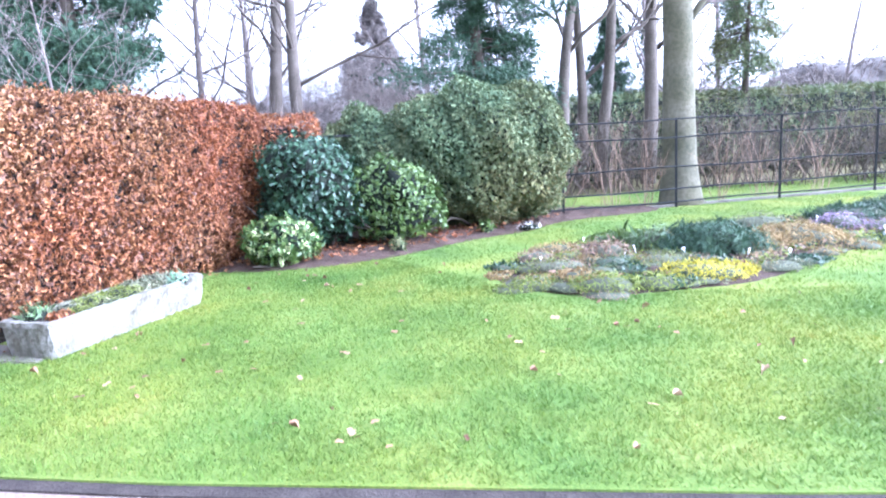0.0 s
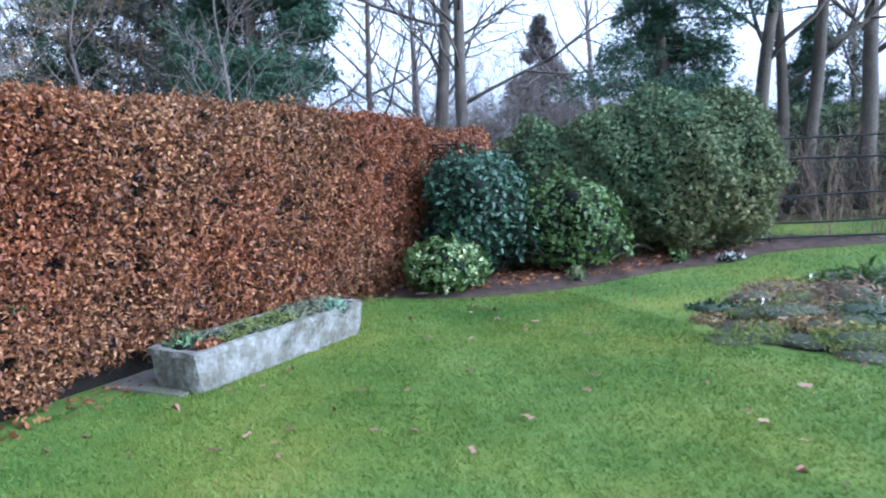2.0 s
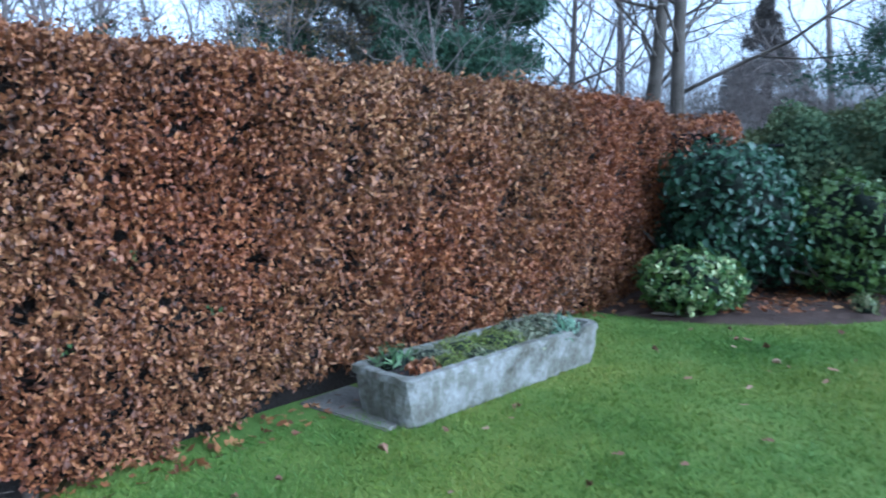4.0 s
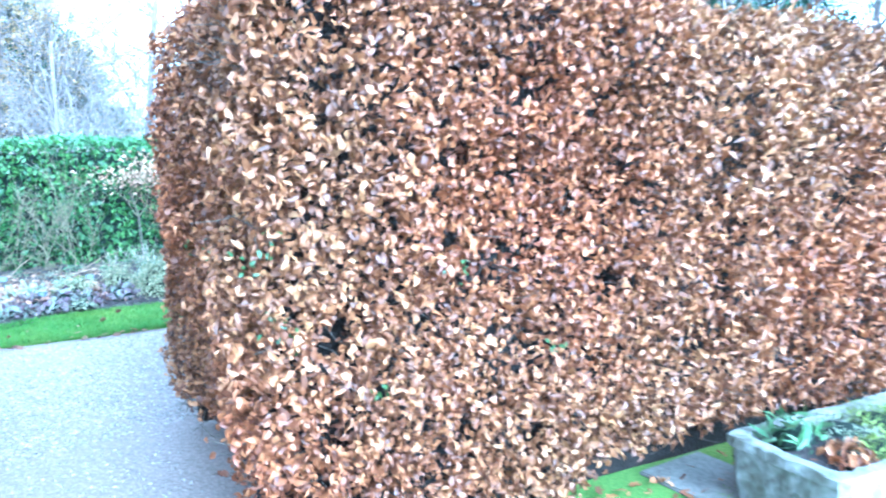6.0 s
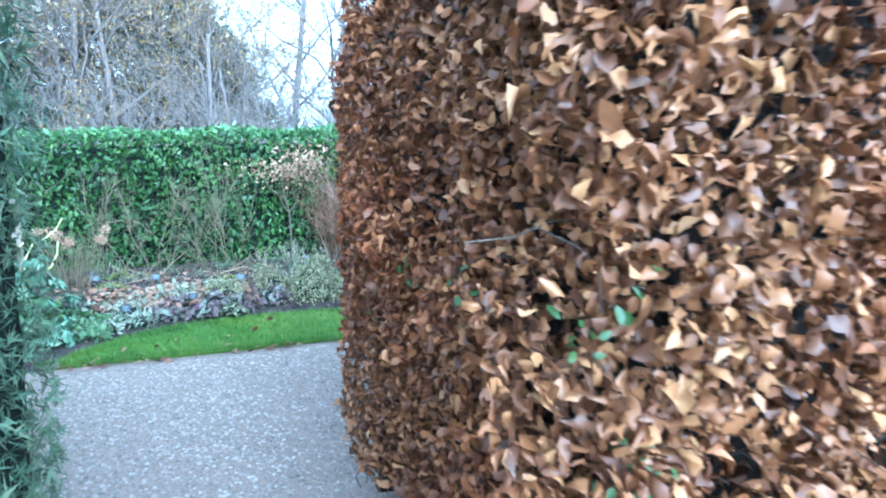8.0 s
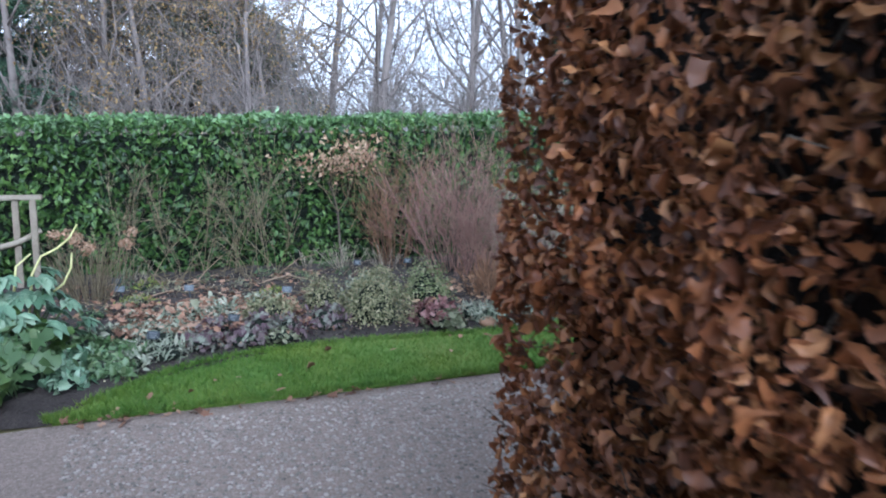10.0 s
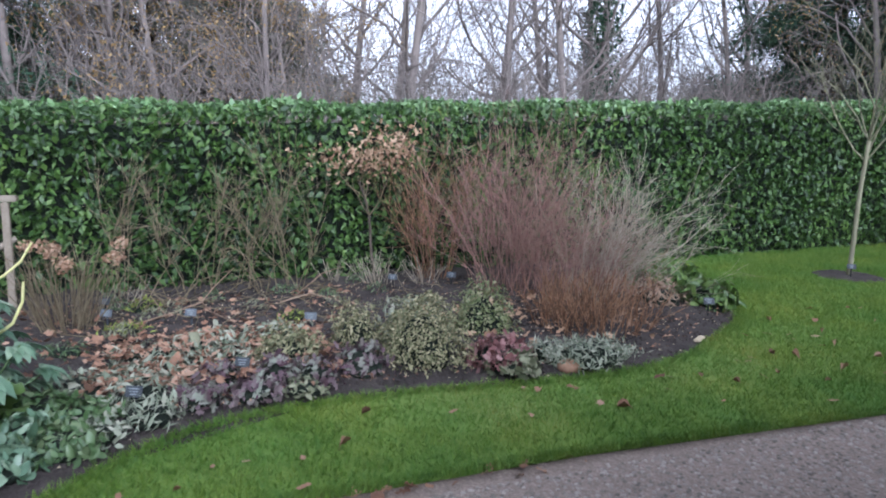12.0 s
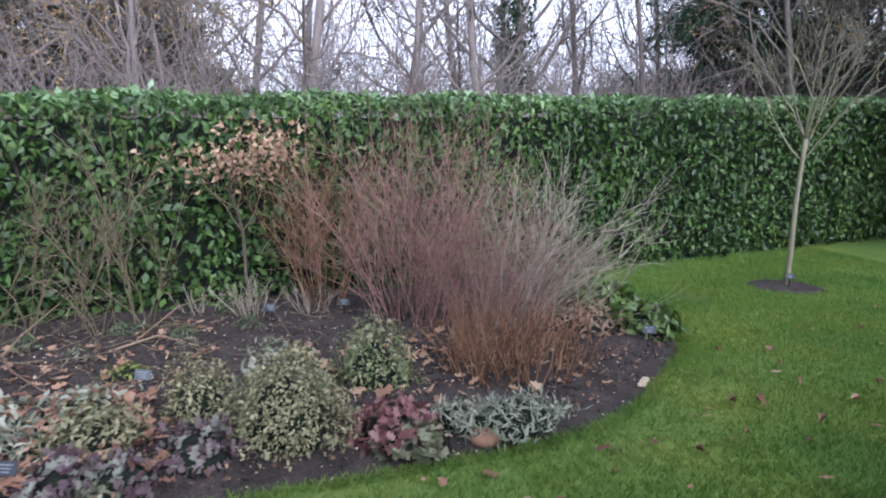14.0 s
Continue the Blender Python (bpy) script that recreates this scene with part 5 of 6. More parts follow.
# sapling on the grass
sap = thing("sapling", "young leafless tree in a round soil patch", "tree", (-11.4, 10.72, 0.0))
hp = Heap()
stem = limb((0, 0, -0.05), (0.0, 0.08, 1), 1.65, rp, 0.03, 0.05, 7)
tube(hp, stem, np.linspace(0.03, 0.022, 8), 9)
part("trunk", hp, M_SAPLING, sap, "pale grey-green trunk", True)
hp, tips = Heap(), []
for k in range(9):
    a = k * 2.4 + 0.4
    r = 0.75 if k % 3 else 0.3
    grow(hp, tips, stem[-1 - (k % 4 == 0)], (r * math.cos(a), r * math.sin(a), 1.0), rp.uniform(1.0, 1.7), 0.013, 2, rp, 5, 0.5, 0.3, 0.55, 0.10, 0.2, 0.0022)
part("limb_tangle", hp, M_SAPLING, sap, "fine bare branches", True, "stuff")

# rustic timber frame by the laurel
fr = thing("timber_frame", "weathered rustic timber frame of posts and a rail", "garden frame", (-12.75, 1.86, 0.05))
for x, y, hh in ((0.0, 0.0, 0.98), (0.05, 0.16, 0.98), (0.0, -0.45, 0.98), (0.0, -1.0, 0.98)):
    part("post", box_bm(0.06, 0.06, hh, 0.008, (x, y, -0.05)), M_WOOD, fr)
part("rail", box_bm(0.12, 1.5, 0.05, 0.012, (0.0, -0.5, 0.93)), M_WOOD, fr, "flat top rail")
hp = Heap()
tube(hp, [(0.04, 0.22, 0.62), (0.05, 0.0, 0.5), (0.05, -0.25, 0.44), (0.04, -0.6, 0.45), (0.03, -1.0, 0.5)], [0.025, 0.03, 0.032, 0.03, 0.028], 7)
part("brace", hp, M_WOOD, fr, "curved rustic brace", True)

# fatsia
fat = thing("fatsia", "large fatsia with blue-green palmate leaves and pale stalks", "shrub", (-10.02, 2.1, 0.02))
hp, st = Heap(), Heap()
for k in range(46):
    a, r = rp.uniform(0, 6.28), rp.uniform(0.1, 0.5)
    c = np.array([r * math.cos(a), r * math.sin(a), rp.uniform(0.12, 0.66) * (1.15 - r)])
    c[2] += 0.04
    for q in range(7):
        b = a + (q - 3) * 0.42
        way = np.array([math.cos(b), math.sin(b), -0.25])
        nrm = np.array([0.35 * math.cos(a), 0.35 * math.sin(a), 1.0])
        wv = unit(way - nrm * (way @ nrm) / (nrm @ nrm))
        sd = np.cross(wv, unit(nrm))
        ln = rp.uniform(0.13, 0.2) * (1 - 0.07 * abs(q - 3))
        tv, tf = OVAL
        v = c + ln * (0.85 * tv[:, 0:1] * sd + tv[:, 1:2] * wv + tv[:, 2:3] * unit(nrm))
        hp.add(v, *tf)
    tube(st, limb((0.05 * math.cos(a), 0.05 * math.sin(a), 0.0), (c[0], c[1], c[2]), np.linalg.norm(c), rp, 0.02, 0, 3), np.linspace(0.008, 0.005, 4), 5)
part("foliage", hp, M_FATSIA, fat, "", True, "stuff")
part("stems", st, M_BERGENIA, fat, "", True)
for pts in ([(0.0, 0.1, 0.3), (0.02, 0.14, 0.62), (0.02, 0.2, 0.74), (0.02, 0.3, 0.79), (0.02, 0.38, 0.86), (0.0, 0.43, 0.95)], [(0.05, 0.2, 0.45), (0.07, 0.33, 0.55), (0.07, 0.38, 0.66), (0.07, 0.39, 0.76)], [(0.02, 0.0, 0.3), (0.02, 0.05, 0.68), (0.02, 0.14, 0.76)]):
    hp = Heap()
    tube(hp, pts, np.linspace(0.009, 0.006, len(pts)), 7)
    part("flower_stalk", hp, M_STALK, fat, "pale yellow-green bare stalk", True)

# ---- shrub bed: low plants ----
GROUNDCOVER = [
    # kind, label, x, y, rx, ry, h, leaf, shape, material, leaves
    ("bergenia", "clump of broad grey-green leaves at the bed's edge", -9.5, 2.66, 0.24, 0.2, 0.08, 0.055, OVAL, M_BERGENIA, 260),
    ("bergenia", "clump of broad grey-green leaves at the bed's edge", -9.8, 2.72, 0.22, 0.2, 0.08, 0.055, OVAL, M_BERGENIA, 260),
    ("bergenia", "clump of broad grey-green leaves at the bed's edge", -9.62, 2.45, 0.2, 0.18, 0.09, 0.07, OVAL, M_FATSIA, 190),
    ("bergenia", "low clump of grey-green leaves beneath the fatsia", -9.95, 2.5, 0.24, 0.2, 0.12, 0.055, OVAL, M_BERGENIA, 220),
    ("bergenia", "low clump of grey-green leaves beneath the fatsia", -9.3, 2.45, 0.15, 0.14, 0.07, 0.065, OVAL, M_FATSIA, 120),
    ("bergenia", "dark broad-leaved clump under the fatsia's edge", -9.4, 2.15, 0.26, 0.2, 0.3, 0.14, LOBED, M_BERGENIA, 90),
    ("bergenia", "dark broad-leaved clump under the fatsia's edge", -9.75, 2.15, 0.26, 0.22, 0.34, 0.14, LOBED, M_CAMELLIA, 90),
    ("bergenia", "dark broad-leaved clump at the bed's near corner", -9.15, 2.0, 0.24, 0.2, 0.2, 0.10, OVAL, M_CAMELLIA, 150),
    ("bergenia", "dark broad-leaved clump at the bed's near corner", -9.05, 1.65, 0.24, 0.22, 0.24, 0.10, OVAL, M_BERGENIA, 150),
    ("bergenia", "dark broad-leaved clump at the bed's near corner", -9.5, 1.8, 0.3, 0.24, 0.3, 0.12, OVAL, M_CAMELLIA, 160),
    ("lamium", "mat of silver-variegated leaves over the soil", -10.25, 2.75, 0.26, 0.22, 0.10, 0.05, OVAL, M_SILVER, 241),
    ("lamium", "mat of silver-variegated leaves over the soil", -9.95, 3.05, 0.28, 0.24, 0.13, 0.075, NARROW, M_SILVER, 297),
    ("lamium", "mat of silver-variegated leaves over the soil", -10.35, 3.1, 0.3, 0.26, 0.10, 0.05, OVAL, M_SILVER, 297),
    ("lamium", "mat of silver-variegated leaves over the soil", -10.75, 3.05, 0.3, 0.28, 0.10, 0.075, NARROW, M_SILVER, 260),
    ("lamium", "silver-variegated mat mixed with dead leaves", -10.9, 3.55, 0.34, 0.3, 0.11, 0.05, OVAL, M_SILVER, 334),
    ("lamium", "silver-variegated mat mixed with dead leaves", -10.45, 3.5, 0.28, 0.22, 0.13, 0.075, NARROW, M_SILVER, 340),
    ("lamium", "silver-variegated mat beside the low hebe", -10.85, 3.95, 0.25, 0.25, 0.15, 0.05, OVAL, M_SILVER, 223),
    ("heuchera", "low dusky heuchera with grey-green leaves by the grass", -9.86, 3.3, 0.16, 0.15, 0.09, 0.045, LOBED, M_HEUCHERA, 150),
    ("heuchera", "low dusky heuchera with grey-green leaves by the grass", -9.86, 3.62, 0.15, 0.16, 0.09, 0.045, LOBED, M_HEUCHERA, 150),
    ("lamium", "silver-variegated sprigs at the bed's front edge", -9.72, 3.05, 0.18, 0.16, 0.08, 0.075, NARROW, M_SILVER, 158),
    ("lamium", "silver-variegated sprigs at the bed's front edge", -9.85, 3.9, 0.14, 0.14, 0.07, 0.04, OVAL, M_SAGE, 130),
    ("lamium", "silver-variegated sprigs at the bed's front edge", -9.55, 2.8, 0.16, 0.14, 0.08, 0.05, OVAL, M_SILVER, 139),
    ("heuchera", "purple-leaved heuchera clump near the grass", -10.08, 3.42, 0.17, 0.16, 0.15, 0.046, LOBED, M_HEUCHERA, 190),
    ("heuchera", "purple-leaved heuchera clump near the grass", -10.02, 3.75, 0.17, 0.16, 0.17, 0.046, LOBED, M_HEUCHERA, 190),
    ("heuchera", "purple-leaved heuchera clump near the grass", -9.98, 3.98, 0.17, 0.16, 0.13, 0.046, LOBED, M_HEUCHERA, 190),
    ("heuchera", "dusky purple heuchera clump beside grey shrubs", -10.12, 4.32, 0.26, 0.2, 0.13, 0.05, LOBED, M_HEUCHERA, 200),
    ("heuchera", "wine-red heuchera with dull green lower leaves", -9.85, 5.2, 0.22, 0.2, 0.17, 0.05, LOBED, M_REDHEUCH, 380),
    ("heuchera", "dull green lobed leaves beneath a red heuchera", -9.72, 5.24, 0.15, 0.17, 0.10, 0.07, LOBED, M_SAGE, 110),
    ("hebe", "low rounded grey-green hebe in the bed", -10.4, 3.92, 0.24, 0.24, 0.24, 0.03, OVAL, M_CREAMSAGE, 1300),
    ("hebe", "low rounded grey-green hebe in the bed", -10.6, 4.42, 0.2, 0.2, 0.34, 0.026, OVAL, M_CREAMSAGE, 1500),
    ("cotton_lavender", "rounded silvery grey shrub in the bed", -10.15, 4.75, 0.33, 0.31, 0.44, 0.026, OVAL, M_CREAMSAGE, 4600),
    ("santolina", "pale silver fringe behind the rounded grey shrub", -10.55, 4.85, 0.3, 0.3, 0.32, 0.05, OVAL, M_SILVER, 420),
    ("euonymus", "small yellow-green leafy shrub", -10.6, 5.45, 0.25, 0.25, 0.4, 0.028, OVAL, M_EUONYMUS, 1900),
    ("artemisia", "spreading mat of silver-white leaves", -9.72, 5.82, 0.2, 0.34, 0.13, 0.06, NARROW, M_SILVER, 800),
    ("artemisia", "small silver-white leafy sprawl", -9.85, 5.58, 0.16, 0.14, 0.13, 0.06, NARROW, M_SILVER, 260),
    ("sedum", "small green clump in bare soil", -11.5, 2.9, 0.16, 0.16, 0.10, 0.05, NARROW, M_MOSSYELLOW, 160),
    ("sedum", "small green clump in bare soil", -11.05, 2.55, 0.15, 0.15, 0.10, 0.05, NARROW, M_BERGENIA, 160),
    ("sedum", "small green clump in bare soil", -12.25, 3.05, 0.2, 0.16, 0.10, 0.05, NARROW, M_MOSSYELLOW, 160),
    ("sedum", "small green clump in bare soil", -11.45, 4.15, 0.15, 0.15, 0.09, 0.05, NARROW, M_MOSSYELLOW, 140),
    ("periwinkle", "trailing dark green leafy clump at the bed's tip", -11.35, 7.9, 0.42, 0.36, 0.26, 0.10, OVAL, M_CAMELLIA, 420),
    ("periwinkle", "trailing dark green leafy clump at the bed's tip", -10.75, 7.85, 0.32, 0.26, 0.2, 0.10, OVAL, M_CAMELLIA, 240),
    ("periwinkle", "trailing dark green leafy clump by the laurel", -12.0, 8.3, 0.4, 0.3, 0.25, 0.10, OVAL, M_CAMELLIA, 260),
    ("dead_fern", "withered straw-coloured fern under the arching shrub", -10.95, 7.45, 0.3, 0.3, 0.2, 0.09, NARROW, M_TANTWIG, 300),
]
AIRY = ("hebe", "cotton_lavender", "santolina", "euonymus")
for kind, lab, x, y, rx, ry, hh, lf, shp, mt, cnt in GROUNDCOVER:
    cushion(kind, lab, "plant", (x, y, 0.05), rx, ry, hh, lf, shp, mt, cnt, rp, -0.35, 0.75, "", M_GREEN_SHADE_CORE, 0.3, 0.2 if kind in AIRY else 0.07)
big_leaf = part("broad_leaf", leaves(Heap(), OVAL, [(0, 0, 0)], [(0.2, 0, 1)], 0.16, 0.1, 0.0, 0.0, rp), M_SAGE, None, "single broad pale green leaf above the mat", True)
tagged(big_leaf, category="leaf")
big_leaf.location = (-10.85, 3.35, 0.2)


def plant_label(at, turn, mat, label, w=0.1, d=0.065, stake=0.16, tilt=50):
    ob = thing("plant_label", label, "plant label", at, "plant labels")
    ob.rotation_euler = (0, 0, radians(turn))
    part("stake", box_bm(0.014, 0.006, stake, 0.001, (0, 0, -0.03)), M_LABEL if mat is M_BLUELABEL else M_IRON, ob, "thin upright stake")
    pl = part("plate", box_bm(w, d, 0.004, 0.001), mat, ob, "small lettered plate")
    pl.location, pl.rotation_euler = (0, -0.01, stake - 0.03), (radians(tilt), 0, 0)
    for k in range(3):
        line = part("lettering", box_bm(w * (0.62 - 0.12 * k), d * 0.10, 0.0012, 0, (0, d * (0.24 - 0.24 * k), 0.0042)), M_LETTER, pl)
    return ob


for x, y, turn, mt, lab in ((-11.1, 4.22, 60, M_BLUELABEL, "pale blue plant label among silver mats"), (-10.12, 3.58, 55, M_LABEL, "slate-blue plant label in purple foliage"), (-9.82, 2.98, 60, M_LABEL, "dark slate plant label at the bed's edge"),
                            (-11.75, 2.78, 60, M_BLUELABEL, "pale blue plant label in bare soil"), (-11.55, 3.38, 60, M_BLUELABEL, "pale blue plant label near cut branches"), (-12.4, 5.35, 60, M_LABEL, "slate plant label at a tree's foot"),
                            (-12.3, 5.95, 60, M_LABEL, "slate plant label among bare shrubs"), (-12.2, 2.75, 60, M_LABEL, "slate plant label in bare soil"), (-11.3, 10.62, 40, M_LABEL, "slate plant label at the sapling's foot"), (-10.4, 7.55, 60, M_LABEL, "slate plant label in bare dark soil")):
    plant_label((x, y, 0.06 if y < 10 else 0.03), turn, mt, lab, 0.095, 0.06, 0.15, 66)

stone = bmesh.new()
bmesh.ops.create_icosphere(stone, subdivisions=3, radius=1)
for v in stone.verts:
    k = 1 + 0.12 * ripple(np.array([v.co[:]]), 0.8, 2.0)[0]
    v.co = (v.co.x * 0.075 * k, v.co.y * 0.085 * k, v.co.z * 0.055 * k)
st = part("stone", stone, M_PEBBLE, None, "rounded tan stone at the bed's edge", True)
tagged(st, category="stone")
st.location = (-9.66, 5.62, 0.045)
chip = part("wood_chip", box_bm(0.2, 0.05, 0.02, 0.006), M_BARKCHIP, None, "pale split piece of wood on the soil")
tagged(chip, category="wood")
chip.location, chip.rotation_euler = (-9.9, 6.98, 0.02), (0, radians(4), radians(125))

# ---- rockery bed on the lawn ----
ROCKERY = [
    ("heather", "low golden yellow heather at the rockery edge", 2.62, 7.42, 0.55, 0.3, 0.13, 0.05, NARROW, M_YELLOW, 1500),
    ("heather", "yellow-green heather cushion at the rockery edge", 1.55, 7.0, 0.4, 0.25, 0.15, 0.05, NARROW, M_MOSSYELLOW, 900),
    ("heather", "yellow-green heather cushion at the rockery edge", 2.05, 7.05, 0.3, 0.2, 0.14, 0.05, NARROW, M_MOSSYELLOW, 600),
    ("heather", "yellow-green heather cushion at the rockery edge", 0.85, 7.2, 0.3, 0.18, 0.09, 0.05, NARROW, M_MOSSYELLOW, 500),
    ("dwarf_conifer", "spreading dark green dwarf conifer", 3.0, 8.55, 0.62, 0.5, 0.32, 0.12, TUFT, M_HAZED_CONIFER, 1500),
    ("heather", "bronze-brown heather cushion in the rockery", 4.15, 9.0, 0.62, 0.4, 0.24, 0.06, NARROW, M_HEATHBROWN, 2200),
    ("heather", "bronze-brown heather cushion in the rockery", 3.6, 8.75, 0.4, 0.3, 0.18, 0.06, NARROW, M_HEATHBROWN, 1200),
    ("heather", "purple-flowered heather in the rockery", 5.1, 10.0, 0.35, 0.3, 0.2, 0.05, NARROW, M_HEATHPURPLE, 700),
    ("heather", "purple-flowered heather in the rockery", 5.6, 9.8, 0.4, 0.25, 0.16, 0.05, NARROW, M_HEATHPURPLE, 500),
    ("juniper", "low blue-green juniper mat", 5.6, 10.7, 0.7, 0.45, 0.22, 0.09, TUFT, M_RHODO, 1200),
    ("juniper", "low blue-green juniper mat", 6.6, 11.3, 0.7, 0.5, 0.25, 0.09, TUFT, M_RHODO, 1200),
    ("juniper", "low blue-green mat at the bed's end", 7.4, 12.1, 0.6, 0.5, 0.2, 0.09, TUFT, M_SAGE, 900),
    ("thyme", "low grey-green thyme mat in the rockery", 2.3, 7.9, 0.35, 0.25, 0.10, 0.04, NARROW, M_SAGE, 600),
    ("thyme", "low grey-green thyme mat in the rockery", 1.1, 7.75, 0.3, 0.22, 0.09, 0.04, NARROW, M_SAGE, 480),
    ("thyme", "low blue-green thyme mat in the rockery", 1.75, 7.8, 0.3, 0.25, 0.10, 0.04, NARROW, M_RHODO, 480),
    ("thyme", "low grey-green thyme mat in the rockery", 3.4, 7.75, 0.4, 0.25, 0.10, 0.04, NARROW, M_SAGE, 600),
    ("grassy_tuft", "fresh green grassy tuft in the rockery", 2.35, 8.75, 0.24, 0.2, 0.26, 0.16, BLADE, M_BERGENIA, 220),
    ("grassy_tuft", "fresh green grassy tuft in the rockery", 2.1, 9.1, 0.2, 0.2, 0.2, 0.14, BLADE, M_CAMELLIA, 200),
    ("dead_perennial", "straw-coloured withered perennial in the rockery", 1.75, 8.3, 0.28, 0.22, 0.2, 0.09, NARROW, M_TANTWIG, 260),
    ("dead_perennial", "straw-coloured withered perennial in the rockery", 0.95, 8.55, 0.3, 0.25, 0.14, 0.06, NARROW, M_TANTWIG, 260),
    ("stonecrop", "reddish low stonecrop at the bed's tip", 0.5, 7.85, 0.16, 0.18, 0.06, 0.04, OVAL, M_HEATHBROWN, 220),
    ("stonecrop", "russet low stonecrop among rockery plants", 1.35, 7.35, 0.3, 0.2, 0.08, 0.04, OVAL, M_HEATHBROWN, 320),
    ("stonecrop", "dark low stonecrop among rockery plants", 2.0, 9.6, 0.4, 0.25, 0.12, 0.06, OVAL, M_CAMELLIA, 260),
    ("heather", "olive heather cushion in the rockery", 3.2, 9.9, 0.4, 0.3, 0.2, 0.05, NARROW, M_MOSSYELLOW, 700),
    ("heather", "olive heather cushion in the rockery", 4.2, 10.4, 0.5, 0.3, 0.18, 0.05, NARROW, M_SAGE, 700),
    ("heather", "straw-coloured heather cushion in the rockery", 1.2, 9.0, 0.35, 0.25, 0.14, 0.05, NARROW, M_HEATHBROWN, 600),
]
for kind, lab, x, y, rx, ry, hh, lf, shp, mt, cnt in ROCKERY:
    cushion(kind, lab, "plant", (x, y, rockery_top(x, y) - 0.01), rx, ry, hh, lf, shp, mt, cnt, rp, -0.5, 0.7, "", M_SAGECORE if mt is not M_HAZED_CONIFER else M_GREEN_SHADE_CORE, 0.22)
filler = [(M_EUONYMUS, NARROW, "low yellow-green clump in the rockery"), (M_MOSSYELLOW, NARROW, "low olive clump in the rockery"), (M_MOSSYELLOW, NARROW, "yellowish mossy clump in the rockery"), (M_RHODO, OVAL, "low dark green clump in the rockery"), (M_TANTWIG, NARROW, "straw-coloured dead clump in the rockery"), (M_HEATHBROWN, NARROW, "bronze heath clump in the rockery")]
for k, (x, y) in enumerate(fill(0.985 * (BED_A - BED_A.mean(0)) + BED_A.mean(0), 200, rp)):
    mt, shp, lab = filler[k % 6]
    s = rp.uniform(0.17, 0.33)
    cushion("rockery_plant", lab, "plant", (x, y, rockery_top(x, y) - 0.008), s, s * rp.uniform(0.7, 1.0), rp.uniform(0.04, 0.08), 0.045, shp, mt, 220, rp, -0.4, 0.8, "low rockery plants", M_SAGECORE, 0.25)
for x, y in ((0.95, 8.0), (1.9, 8.0), (2.6, 8.15), (3.25, 8.05), (3.75, 8.2), (3.05, 9.4), (4.7, 9.35), (4.95, 10.35), (1.6, 9.5), (5.5, 9.6), (6.3, 10.4), (2.1, 8.45)):
    ob = thing("plant_marker", "small white plastic plant marker in the rockery", "plant label", (x, y, rockery_top(x, y) + 0.03), "white plant markers")
    ob.rotation_euler = (radians(rp.uniform(-14, 14)), radians(rp.uniform(-20, 20)), radians(rp.uniform(0, 90)))
    part("stake", box_bm(0.014, 0.004, 0.09, 0.001, (0, 0, -0.03)), M_WHITE, ob)
    part("plate", box_bm(0.036, 0.004, 0.03, 0.001, (0, 0.0042, 0.055)), M_WHITE, ob)


# ---- fallen leaves ----
def litter(name, label, ring, count, z, size, mat, rng):
    ob = thing(name, label, "leaf litter", kind="stuff")
    q = fill(ring, count, rng)
    p = np.column_stack([q, np.full(count, z) + rng.uniform(0, 0.02, count)])
    part("leaf_scatter", leaves(Heap(), LOBED, p, np.tile([0, 0, 1.0], (count, 1)), size, 0.35, 0.0, 0.45, rng, 0.04), mat, ob, "", True, "stuff")
    return ob


rl = np.random.default_rng(71)
litter("leaf_litter", "pinkish-brown dead leaves strewn over the soil", np.array([(-9.75, 2.6), (-9.85, 4.3), (-10.6, 4.6), (-12.6, 4.9), (-12.6, 1.5), (-10.2, 2.2)]), 560, 0.085, 0.055, M_LITTER, rl)
litter("leaf_litter", "dead leaves among the silver mats", np.array([(-9.9, 2.9), (-10.0, 4.2), (-11.1, 4.2), (-11.1, 2.7), (-10, 2.7)]), 750, 0.14, 0.055, M_LITTER, rl)
litter("leaf_litter", "dead leaves round the brown spiraea", np.array([(-9.75, 5.0), (-9.8, 6.7), (-11.4, 7.3), (-11.6, 5.2)]), 220, 0.085, 0.07, M_DRYLEAF, rl)
litter("leaf_litter", "brown leaf litter below the border shrubs", np.array([(-3.2, 8.8), (-1.8, 8.95), (-0.8, 9.7), (0.2, 11.0), (1.6, 12.9), (0, 12.5), (-2.6, 9.9)]), 900, 0.085, 0.06, M_BEECH, rl)
litter("leaf_litter", "russet beech leaves fallen under the hedge", np.array([(-4.05, 3.45), (-3.75, 3.5), (-3.45, 5.6), (-2.8, 10.2), (-3.2, 10.4), (-3.9, 5)]), 330, 0.006, 0.055, M_BEECH, rl)
litter("leaf_litter", "small pale crumbs on the dark soil", np.array([(-9.6, 2.9), (-9.78, 4), (-9.62, 5.6), (-9.6, 6.3), (-10.4, 7.8), (-12.5, 8.4), (-12.8, 2)]), 3600, 0.07, 0.02, M_LITTER, rl)
litter("moss", "yellow-green moss and sprigs between rockery plants", 0.86 * (BED_A - BED_A.mean(0)) + BED_A.mean(0), 3000, 0.1, 0.045, M_MOSSYELLOW, rl)
litter("moss", "pale straw bits between rockery plants", 0.84 * (BED_A - BED_A.mean(0)) + BED_A.mean(0), 1800, 0.11, 0.035, M_TANTWIG, rl)
litter("leaf_litter", "brown leaves and debris over the rockery", 0.84 * (BED_A - BED_A.mean(0)) + BED_A.mean(0), 320, 0.1, 0.055, M_LITTER, rl)
